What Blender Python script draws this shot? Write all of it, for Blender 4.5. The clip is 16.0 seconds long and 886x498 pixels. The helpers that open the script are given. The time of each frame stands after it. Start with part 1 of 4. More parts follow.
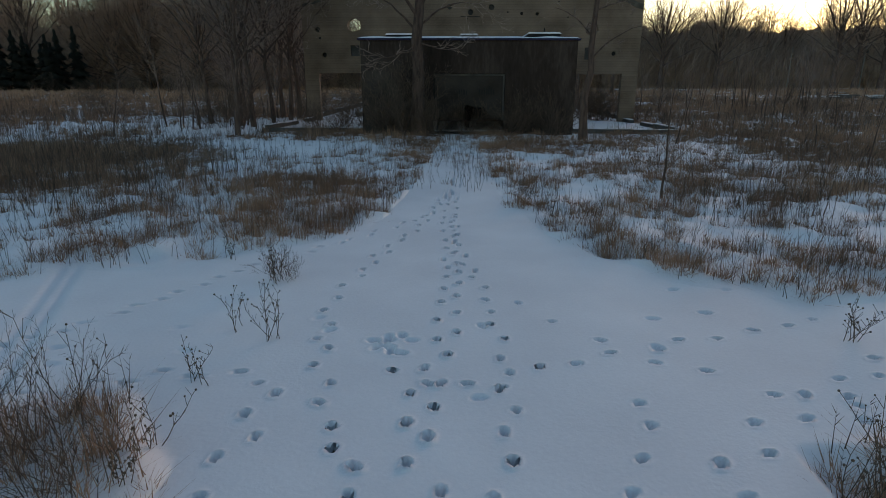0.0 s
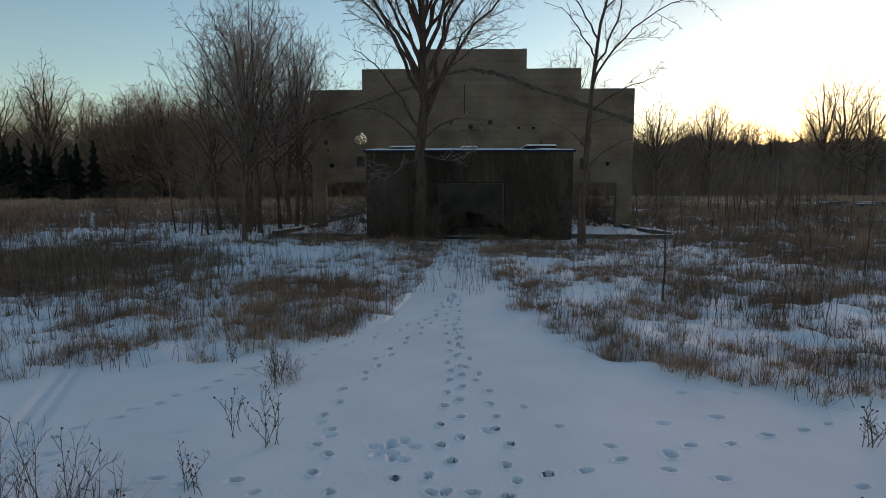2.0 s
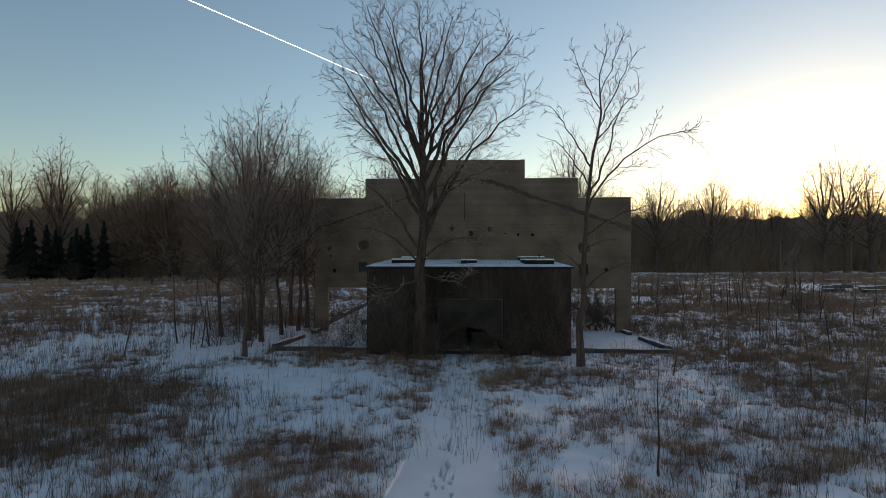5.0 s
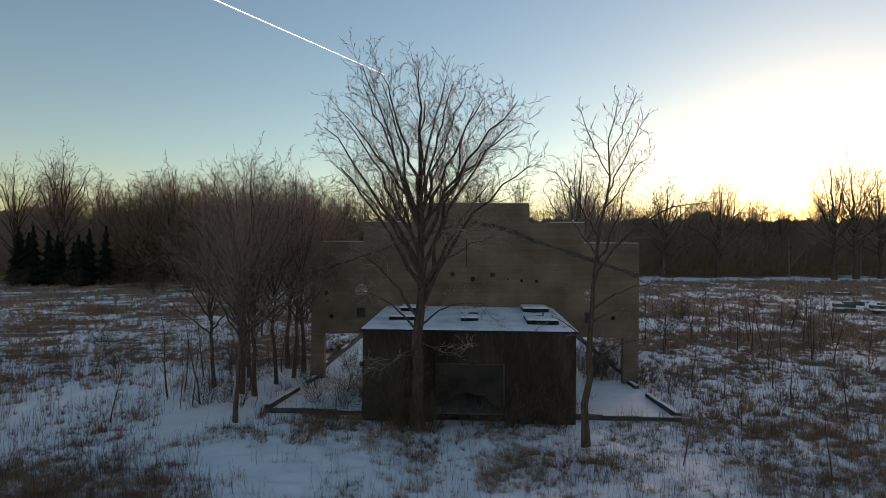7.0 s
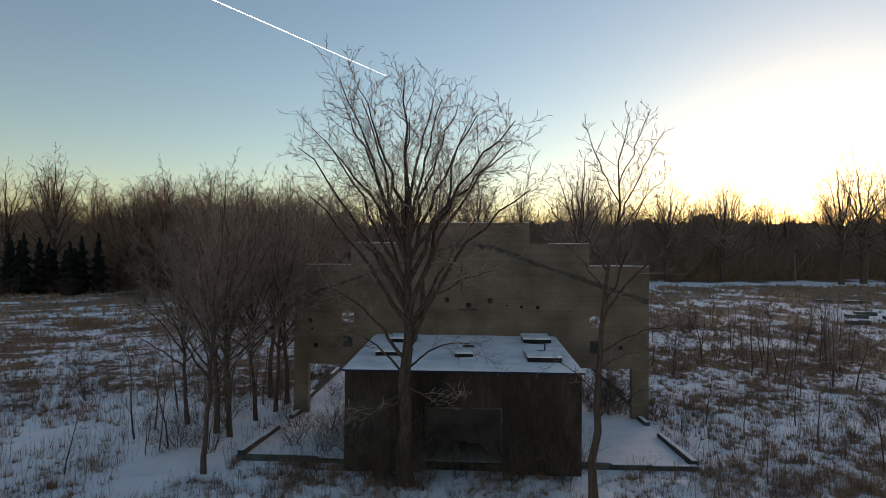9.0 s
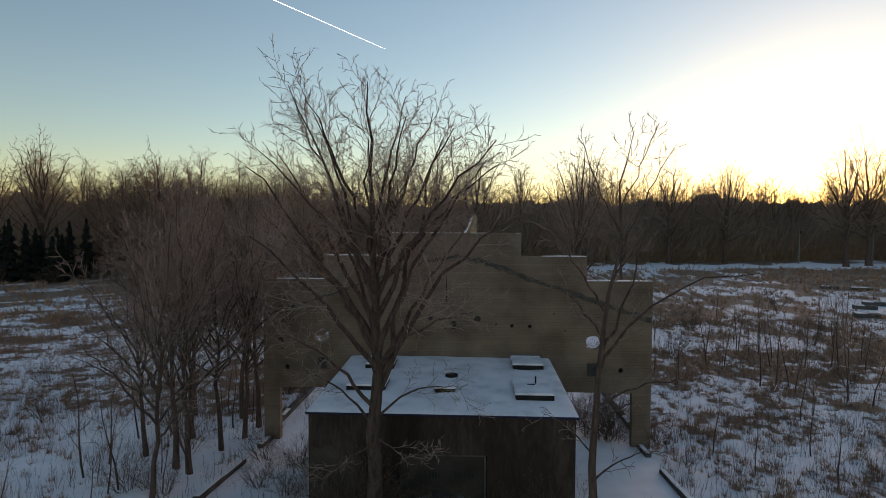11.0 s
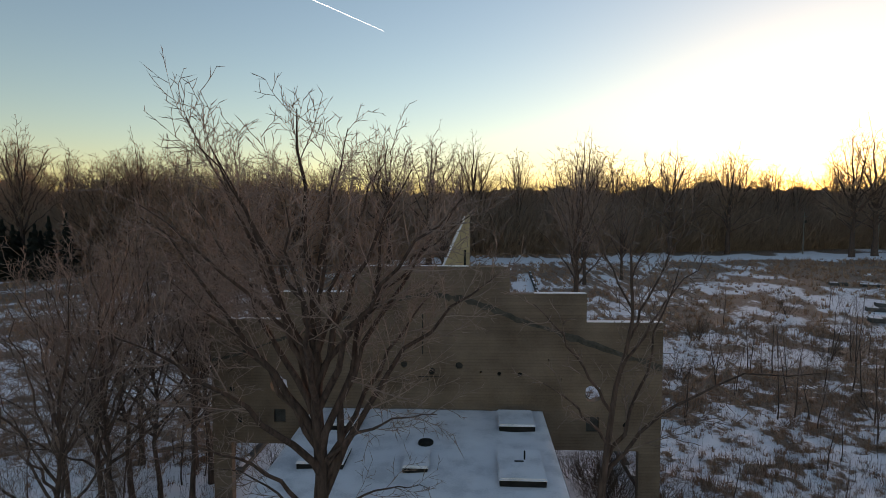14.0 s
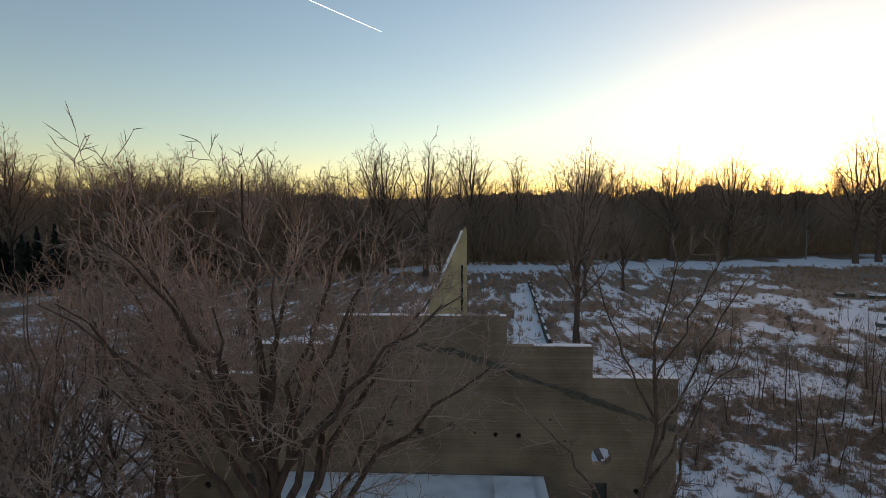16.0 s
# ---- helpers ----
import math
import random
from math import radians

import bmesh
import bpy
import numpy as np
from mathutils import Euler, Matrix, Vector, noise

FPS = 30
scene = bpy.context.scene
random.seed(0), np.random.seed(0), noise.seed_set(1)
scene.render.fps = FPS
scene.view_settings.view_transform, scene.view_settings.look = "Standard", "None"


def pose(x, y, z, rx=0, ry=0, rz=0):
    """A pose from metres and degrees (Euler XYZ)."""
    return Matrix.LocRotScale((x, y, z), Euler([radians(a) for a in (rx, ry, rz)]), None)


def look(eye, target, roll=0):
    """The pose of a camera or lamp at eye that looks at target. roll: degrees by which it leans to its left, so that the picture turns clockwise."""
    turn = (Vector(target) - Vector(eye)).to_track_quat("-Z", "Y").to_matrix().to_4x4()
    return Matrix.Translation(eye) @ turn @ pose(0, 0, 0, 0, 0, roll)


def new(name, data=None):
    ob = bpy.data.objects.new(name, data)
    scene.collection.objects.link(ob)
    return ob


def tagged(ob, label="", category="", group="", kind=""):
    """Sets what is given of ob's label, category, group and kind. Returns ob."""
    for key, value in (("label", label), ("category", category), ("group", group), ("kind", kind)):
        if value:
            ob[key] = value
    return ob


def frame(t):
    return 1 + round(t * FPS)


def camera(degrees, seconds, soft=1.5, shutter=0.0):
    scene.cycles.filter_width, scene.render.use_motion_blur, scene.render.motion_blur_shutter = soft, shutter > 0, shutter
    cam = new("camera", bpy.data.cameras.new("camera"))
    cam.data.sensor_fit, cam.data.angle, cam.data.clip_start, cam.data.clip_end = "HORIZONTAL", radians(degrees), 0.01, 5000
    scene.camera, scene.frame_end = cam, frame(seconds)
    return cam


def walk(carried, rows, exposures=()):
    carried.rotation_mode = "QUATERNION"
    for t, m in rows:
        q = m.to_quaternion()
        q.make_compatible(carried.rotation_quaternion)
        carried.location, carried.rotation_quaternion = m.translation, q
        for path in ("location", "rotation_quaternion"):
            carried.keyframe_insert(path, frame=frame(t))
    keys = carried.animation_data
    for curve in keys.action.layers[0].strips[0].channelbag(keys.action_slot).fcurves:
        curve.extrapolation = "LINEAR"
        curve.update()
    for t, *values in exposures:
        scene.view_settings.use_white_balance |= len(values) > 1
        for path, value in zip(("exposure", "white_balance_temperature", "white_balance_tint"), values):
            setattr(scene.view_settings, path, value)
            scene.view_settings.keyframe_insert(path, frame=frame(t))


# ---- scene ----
cam = camera(76.0, 16.0, soft=0.9)
PATH = [
    (0.0, pose(0.289, -1.518, 2.586, 73.42, 0.00, 1.57) @ pose(0, 0, 0, 0, 0, 0.15)),
    (0.5, pose(0.278, -1.526, 2.576, 75.99, 0.00, 1.62) @ pose(0, 0, 0, 0, 0, 0.12)),
    (1.0, pose(0.266, -1.536, 2.571, 78.66, 0.00, 1.68) @ pose(0, 0, 0, 0, 0, 0.08)),
    (1.5, pose(0.260, -1.550, 2.565, 81.33, 0.00, 1.72) @ pose(0, 0, 0, 0, 0, 0.05)),
    (2.0, pose(0.271, -1.598, 2.567, 83.95, 0.00, 1.76) @ pose(0, 0, 0, 0, 0, 0.01)),
    (2.5, pose(0.303, -1.667, 2.593, 86.51, 0.00, 1.82) @ pose(0, 0, 0, 0, 0, -0.02)),
    (3.0, pose(0.353, -1.723, 2.678, 88.93, 0.00, 1.87) @ pose(0, 0, 0, 0, 0, -0.05)),
    (3.5, pose(0.409, -1.764, 2.884, 90.67, 0.00, 1.91) @ pose(0, 0, 0, 0, 0, -0.09)),
    (4.0, pose(0.458, -1.784, 3.215, 91.41, 0.00, 1.98) @ pose(0, 0, 0, 0, 0, -0.12)),
    (6.5, pose(0.704, -1.075, 8.003, 89.93, 0.00, 2.69) @ pose(0, 0, 0, 0, 0, 0.40)),
    (7.0, pose(0.762, -0.446, 8.444, 90.13, 0.00, 2.77) @ pose(0, 0, 0, 0, 0, 0.42)),
    (7.5, pose(0.841, 0.201, 8.759, 90.20, 0.00, 2.98) @ pose(0, 0, 0, 0, 0, 0.43)),
    (8.0, pose(0.900, 0.881, 9.047, 90.16, 0.00, 3.08) @ pose(0, 0, 0, 0, 0, 0.43)),
    (8.5, pose(0.980, 1.602, 9.384, 90.18, 0.00, 3.02) @ pose(0, 0, 0, 0, 0, 0.38)),
    (9.0, pose(1.110, 2.359, 9.823, 90.19, 0.00, 2.93) @ pose(0, 0, 0, 0, 0, 0.31)),
    (9.5, pose(1.291, 3.152, 10.381, 89.99, 0.00, 2.97) @ pose(0, 0, 0, 0, 0, 0.27)),
    (10.0, pose(1.493, 3.981, 10.947, 89.57, 0.00, 3.04) @ pose(0, 0, 0, 0, 0, 0.25)),
    (12.5, pose(2.443, 7.918, 12.823, 85.58, 0.00, 2.97) @ pose(0, 0, 0, 0, 0, 0.10)),
    (13.0, pose(2.537, 8.691, 13.152, 85.75, 0.00, 2.98) @ pose(0, 0, 0, 0, 0, 0.06)),
    (13.5, pose(2.657, 9.473, 13.617, 85.99, 0.00, 2.96) @ pose(0, 0, 0, 0, 0, 0.03)),
    (14.0, pose(2.777, 10.213, 14.079, 86.07, 0.00, 2.94) @ pose(0, 0, 0, 0, 0, -0.01)),
    (14.5, pose(2.870, 10.947, 14.488, 86.07, 0.00, 2.93) @ pose(0, 0, 0, 0, 0, -0.04)),
    (15.0, pose(2.925, 11.657, 14.928, 86.10, 0.00, 2.89) @ pose(0, 0, 0, 0, 0, -0.08)),
    (15.5, pose(2.973, 12.313, 15.383, 86.10, 0.00, 2.85) @ pose(0, 0, 0, 0, 0, -0.11)),
    (16.0, pose(3.036, 12.982, 15.826, 86.13, 0.00, 2.86) @ pose(0, 0, 0, 0, 0, -0.15)),
]
walk(cam, PATH, exposures=[(0.0, 1.3, 7500, 11), (2.0, 1.22, 7550, 13), (3.5, 1.08, 7600, 15), (7.0, 1.12, 7900, 17), (16.0, 1.18, 8150, 21)])

# ---- sky and sun ----
SUN_AZ, SUN_EL = radians(31.5), radians(4.1)
world = bpy.data.worlds.new("dusk_sky")
scene.world = world
world.use_nodes = True
wt = world.node_tree
sky = wt.nodes.new("ShaderNodeTexSky")
sky.sky_type, sky.sun_disc = "NISHITA", False
sky.sun_elevation, sky.sun_rotation = SUN_EL, SUN_AZ
sky.air_density, sky.dust_density, sky.ozone_density = 1.0, 0.26, 2.25
wt.nodes["Background"].inputs["Strength"].default_value = 0.14
wt.links.new(sky.outputs["Color"], wt.nodes["Background"].inputs["Color"])
sun_data = bpy.data.lights.new("sun", "SUN")
sun_data.energy, sun_data.angle, sun_data.color = 0.9, radians(26), (1.0, 0.66, 0.50)
sun = new("sun", sun_data)
sun_dir = Vector((math.sin(SUN_AZ) * math.cos(SUN_EL), math.cos(SUN_AZ) * math.cos(SUN_EL), math.sin(SUN_EL)))
sun.matrix_world = look(sun_dir * 400, (0, 0, 0))


# ---- materials ----
def material(name, stops, scale=4.0, rough=0.9, bump=0.3, fine=60.0, detail=8.0, stretch=(1, 1, 1), spec=0.2):
    """A procedural surface: broad patches over the colour stops, fine grain and relief."""
    m = bpy.data.materials.new(name)
    m.use_nodes = True
    n, l = m.node_tree.nodes, m.node_tree.links
    bsdf = n["Principled BSDF"]
    tc, mp = n.new("ShaderNodeTexCoord"), n.new("ShaderNodeMapping")
    mp.inputs["Scale"].default_value = stretch
    l.new(tc.outputs["Object"], mp.inputs["Vector"])
    a, b = n.new("ShaderNodeTexNoise"), n.new("ShaderNodeTexNoise")
    a.inputs["Scale"].default_value, a.inputs["Detail"].default_value = scale, detail
    b.inputs["Scale"].default_value, b.inputs["Detail"].default_value = fine, 4.0
    l.new(mp.outputs["Vector"], a.inputs["Vector"])
    l.new(mp.outputs["Vector"], b.inputs["Vector"])
    mix = n.new("ShaderNodeMath")
    mix.operation = "MULTIPLY_ADD"
    mix.inputs[1].default_value = 0.35
    l.new(b.outputs["Fac"], mix.inputs[0])
    half = n.new("ShaderNodeMath")
    half.operation = "MULTIPLY_ADD"
    half.inputs[1].default_value, half.inputs[2].default_value = 1.0, -0.175
    l.new(a.outputs["Fac"], half.inputs[0])
    l.new(half.outputs[0], mix.inputs[2])
    ramp = n.new("ShaderNodeValToRGB")
    while len(ramp.color_ramp.elements) < len(stops):
        ramp.color_ramp.elements.new(0.5)
    for e, (at, c) in zip(ramp.color_ramp.elements, stops):
        e.position, e.color = at, (*c, 1)
    l.new(mix.outputs[0], ramp.inputs["Fac"])
    l.new(ramp.outputs["Color"], bsdf.inputs["Base Color"])
    bsdf.inputs["Roughness"].default_value = rough
    bsdf.inputs["Specular IOR Level"].default_value = spec
    if bump:
        bp = n.new("ShaderNodeBump")
        bp.inputs["Strength"].default_value, bp.inputs["Distance"].default_value = bump, 0.02
        l.new(mix.outputs[0], bp.inputs["Height"])
        l.new(bp.outputs["Normal"], bsdf.inputs["Normal"])
    return m


def vary(m, amount=0.35):
    """Let each object, and each piece inside a joined mesh, be a little lighter or darker."""
    n, l = m.node_tree.nodes, m.node_tree.links
    bsdf = n["Principled BSDF"]
    src = bsdf.inputs["Base Color"].links[0].from_socket
    geo, info, add = n.new("ShaderNodeNewGeometry"), n.new("ShaderNodeObjectInfo"), n.new("ShaderNodeMath")
    l.new(geo.outputs["Random Per Island"], add.inputs[0])
    l.new(info.outputs["Random"], add.inputs[1])
    rng = n.new("ShaderNodeMapRange")
    rng.inputs["From Max"].default_value = 2.0
    rng.inputs["To Min"].default_value, rng.inputs["To Max"].default_value = 1 - amount, 1 + amount
    l.new(add.outputs[0], rng.inputs["Value"])
    mul = n.new("ShaderNodeVectorMath")
    mul.operation = "SCALE"
    l.new(src, mul.inputs[0])
    l.new(rng.outputs["Result"], mul.inputs["Scale"])
    l.new(mul.outputs[0], bsdf.inputs["Base Color"])
    return m


SNOW = material("snow", [(0.3, (0.78, 0.745, 0.765)), (0.7, (0.88, 0.845, 0.86))], 1.3, 0.7, 0.25, 45.0, spec=0.3)
ROOF_SNOW = material("roof_snow", [(0.32, (0.62, 0.6, 0.62)), (0.5, (0.82, 0.79, 0.81)), (0.7, (0.88, 0.85, 0.87))], 1.0, 0.7, 0.4, 20.0)
CONCRETE = material("board_marked_concrete", [(0.25, (0.13, 0.09, 0.064)), (0.5, (0.203, 0.142, 0.103)), (0.75, (0.275, 0.196, 0.145))], 0.55, 0.92, 0.35, 14.0, 10.0)
PALE_CONCRETE = material("pale_concrete", [(0.3, (0.38, 0.27, 0.15)), (0.7, (0.56, 0.42, 0.25))], 0.4, 0.9, 0.2, 6.0)
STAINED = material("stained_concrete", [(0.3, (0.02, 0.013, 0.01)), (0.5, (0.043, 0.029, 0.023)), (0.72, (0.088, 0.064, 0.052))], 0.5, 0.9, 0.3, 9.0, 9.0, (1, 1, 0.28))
GREY_RENDER = material("grey_render", [(0.3, (0.045, 0.034, 0.028)), (0.7, (0.088, 0.069, 0.057))], 0.8, 0.92, 0.3, 12.0)
PANEL = material("weathered_panel", [(0.3, (0.03, 0.024, 0.02)), (0.7, (0.062, 0.05, 0.042))], 0.9, 0.95, 0.15, 20.0)
TAR = material("old_tar", [(0.3, (0.055, 0.048, 0.04)), (0.7, (0.13, 0.112, 0.09))], 2.5, 0.85, 0.8, 12.0)
# Near-black for dark parts, and for shade in hollows put into the colour.
DARK = material("dark_parts_and_shade", [(0.3, (0.012, 0.011, 0.01)), (0.7, (0.03, 0.028, 0.026))], 3.0, 0.95, 0.2)
FASCIA = material("blue_black_fascia", [(0.3, (0.016, 0.014, 0.032)), (0.7, (0.034, 0.03, 0.068))], 3.0, 0.7, 0.2)
KERB = material("mossy_kerb", [(0.3, (0.045, 0.042, 0.04)), (0.7, (0.12, 0.11, 0.1))], 1.5, 0.9, 0.5, 18.0)
BARK = vary(material("grey_brown_bark", [(0.3, (0.055, 0.036, 0.029)), (0.7, (0.155, 0.1, 0.08))], 3.0, 0.95, 0.6, 30.0, 6.0, (3, 3, 0.6)), 0.25)
TWIG = vary(material("bare_twig", [(0.3, (0.2, 0.14, 0.115)), (0.7, (0.35, 0.25, 0.21))], 2.0, 0.9, 0.0), 0.35)
WILLOW = vary(material("russet_twig", [(0.3, (0.28, 0.165, 0.115)), (0.7, (0.42, 0.265, 0.19))], 1.0, 0.9, 0.0), 0.35)
FAR_TWIG = vary(material("far_twig", [(0.3, (0.24, 0.155, 0.11)), (0.7, (0.39, 0.265, 0.19))], 0.5, 0.95, 0.0), 0.3)
GRASS = vary(material("dry_grass", [(0.3, (0.25, 0.137, 0.088)), (0.55, (0.4, 0.232, 0.152)), (0.75, (0.54, 0.345, 0.23))], 0.35, 0.9, 0.0, 3.0), 0.45)
WEED = vary(material("dead_weed", [(0.3, (0.075, 0.052, 0.039)), (0.7, (0.18, 0.125, 0.092))], 3.0, 0.9, 0.0), 0.35)
SPRUCE = vary(material("spruce_needles", [(0.3, (0.014, 0.015, 0.011)), (0.7, (0.036, 0.037, 0.028))], 2.0, 0.9, 0.0), 0.3)
POLE = material("grey_pole_wood", [(0.3, (0.13, 0.115, 0.1)), (0.7, (0.26, 0.235, 0.2))], 2.0, 0.9, 0.2, 20.0, 5.0, (4, 4, 0.5))
PAINT = material("black_paint", [(0.3, (0.012, 0.012, 0.012)), (0.7, (0.025, 0.025, 0.025))], 5.0, 0.7, 0.0)
VAPOUR = bpy.data.materials.new("sunlit_vapour")
VAPOUR.use_nodes = True
# The trail is no light source; emission stands in for sunlight on it.
VAPOUR.node_tree.nodes["Principled BSDF"].inputs["Emission Color"].default_value = (0.93, 0.96, 1.0, 1)
VAPOUR.node_tree.nodes["Principled BSDF"].inputs["Emission Strength"].default_value = 1.6


def board_marks(m, course=0.15):
    """Horizontal ridges of the formwork boards, at their real height."""
    n, l = m.node_tree.nodes, m.node_tree.links
    bsdf = n["Principled BSDF"]
    src = bsdf.inputs["Base Color"].links[0].from_socket
    tc, sep = n.new("ShaderNodeTexCoord"), n.new("ShaderNodeSeparateXYZ")
    l.new(tc.outputs["Object"], sep.inputs[0])
    row, fl, wn = n.new("ShaderNodeMath"), n.new("ShaderNodeMath"), n.new("ShaderNodeTexWhiteNoise")
    row.operation, row.inputs[1].default_value = "DIVIDE", course
    fl.operation = "FLOOR"
    wn.noise_dimensions = "1D"
    l.new(sep.outputs["Z"], row.inputs[0])
    l.new(row.outputs[0], fl.inputs[0])
    l.new(fl.outputs[0], wn.inputs["W"])
    fr, gap = n.new("ShaderNodeMath"), n.new("ShaderNodeMath")
    fr.operation, gap.operation, gap.inputs[1].default_value = "FRACT", "GREATER_THAN", 0.84
    l.new(row.outputs[0], fr.inputs[0])
    l.new(fr.outputs[0], gap.inputs[0])
    worn = n.new("ShaderNodeTexNoise")
    worn.inputs["Scale"].default_value = 0.5
    l.new(tc.outputs["Object"], worn.inputs["Vector"])
    gm = n.new("ShaderNodeMath")
    gm.operation = "MULTIPLY"
    l.new(gap.outputs[0], gm.inputs[0])
    l.new(worn.outputs["Fac"], gm.inputs[1])
    tone = n.new("ShaderNodeMapRange")
    tone.inputs["To Min"].default_value, tone.inputs["To Max"].default_value = 0.93, 1.06
    l.new(wn.outputs["Value"], tone.inputs["Value"])
    dark = n.new("ShaderNodeMath")
    dark.operation, dark.inputs[1].default_value = "MULTIPLY_ADD", -0.32
    l.new(gm.outputs[0], dark.inputs[0])
    l.new(tone.outputs["Result"], dark.inputs[2])
    mul = n.new("ShaderNodeVectorMath")
    mul.operation = "SCALE"
    l.new(src, mul.inputs[0])
    l.new(dark.outputs[0], mul.inputs["Scale"])
    l.new(mul.outputs[0], bsdf.inputs["Base Color"])
    return m


board_marks(CONCRETE)


def ground_material():
    """Snow that thins to dead grass litter and soil where the sheet's litter weight says so."""
    m = material("snowy_ground", [(0.3, (0.78, 0.745, 0.765)), (0.7, (0.88, 0.845, 0.86))], 0.7, 0.75, 0.3, 30.0, spec=0.3)
    n, l = m.node_tree.nodes, m.node_tree.links
    bsdf = n["Principled BSDF"]
    src = bsdf.inputs["Base Color"].links[0].from_socket
    at = n.new("ShaderNodeAttribute")
    at.attribute_name = "litter"
    tc, nz, nf = n.new("ShaderNodeTexCoord"), n.new("ShaderNodeTexNoise"), n.new("ShaderNodeTexNoise")
    nz.inputs["Scale"].default_value, nz.inputs["Detail"].default_value = 1.6, 12.0
    nz.inputs["Roughness"].default_value = 0.72
    nf.inputs["Scale"].default_value, nf.inputs["Detail"].default_value = 9.0, 6.0
    for x in (nz, nf):
        l.new(tc.outputs["Object"], x.inputs["Vector"])
    add = n.new("ShaderNodeMath")
    l.new(at.outputs["Fac"], add.inputs[0])
    l.new(nz.outputs["Fac"], add.inputs[1])
    cover = n.new("ShaderNodeMapRange")
    cover.inputs["From Min"].default_value, cover.inputs["From Max"].default_value = 0.94, 1.06
    l.new(add.outputs[0], cover.inputs["Value"])
    soil = n.new("ShaderNodeValToRGB")
    soil.color_ramp.elements[0].position, soil.color_ramp.elements[0].color = 0.3, (0.13, 0.081, 0.057, 1)
    soil.color_ramp.elements[1].position, soil.color_ramp.elements[1].color = 0.7, (0.34, 0.216, 0.152, 1)
    l.new(nf.outputs["Fac"], soil.inputs["Fac"])
    mix = n.new("ShaderNodeMix")
    mix.data_type = "RGBA"
    l.new(cover.outputs["Result"], mix.inputs["Factor"])
    l.new(src, mix.inputs["A"])
    l.new(soil.outputs["Color"], mix.inputs["B"])
    l.new(mix.outputs["Result"], bsdf.inputs["Base Color"])
    lump, hump = n.new("ShaderNodeMath"), n.new("ShaderNodeBump")
    lump.operation = "MULTIPLY"
    l.new(nz.outputs["Fac"], lump.inputs[0])
    l.new(at.outputs["Fac"], lump.inputs[1])
    hump.inputs["Strength"].default_value, hump.inputs["Distance"].default_value = 1.0, 0.35
    l.new(lump.outputs[0], hump.inputs["Height"])
    l.new(bsdf.inputs["Normal"].links[0].from_socket, hump.inputs["Normal"])
    l.new(hump.outputs["Normal"], bsdf.inputs["Normal"])
    return m


GROUND = ground_material()


# ---- mesh helpers ----
def part(name, bm, mat, parent=None, label=""):
    me = bpy.data.meshes.new(name)
    bm.to_mesh(me)
    bm.free()
    me.materials.append(mat)
    ob = new(name, me)
    if parent:
        ob.parent = parent
    return tagged(ob, label)


def box_into(bm, x0, x1, y0, y1, z0, z1, wobble=0.0, rng=None):
    vs = []
    for z in (z0, z1):
        for x, y in ((x0, y0), (x1, y0), (x1, y1), (x0, y1)):
            j = [rng.uniform(-wobble, wobble) for _ in range(3)] if wobble else (0, 0, 0)
            vs.append(bm.verts.new((x + j[0], y + j[1], z + j[2])))
    for f in ((3, 2, 1, 0), (4, 5, 6, 7), (0, 1, 5, 4), (1, 2, 6, 5), (2, 3, 7, 6), (3, 0, 4, 7)):
        bm.faces.new([vs[i] for i in f])
    return vs


def box(x0, x1, y0, y1, z0, z1, bevel=0.0):
    bm = bmesh.new()
    box_into(bm, x0, x1, y0, y1, z0, z1)
    if bevel:
        bmesh.ops.bevel(bm, geom=bm.edges[:], offset=bevel, segments=1, affect="EDGES")
    return bm


def mesh_from(name, verts, faces, mat):
    me = bpy.data.meshes.new(name)
    me.vertices.add(len(verts))
    me.vertices.foreach_set("co", np.asarray(verts, np.float32).ravel())
    faces = np.asarray(faces, np.int32)
    k = faces.shape[1]
    me.loops.add(faces.size)
    me.loops.foreach_set("vertex_index", faces.ravel())
    me.polygons.add(len(faces))
    me.polygons.foreach_set("loop_start", np.arange(0, faces.size, k, dtype=np.int32))
    me.polygons.foreach_set("loop_total", np.full(len(faces), k, np.int32))
    me.update(calc_edges=True)
    me.materials.append(mat)
    return me


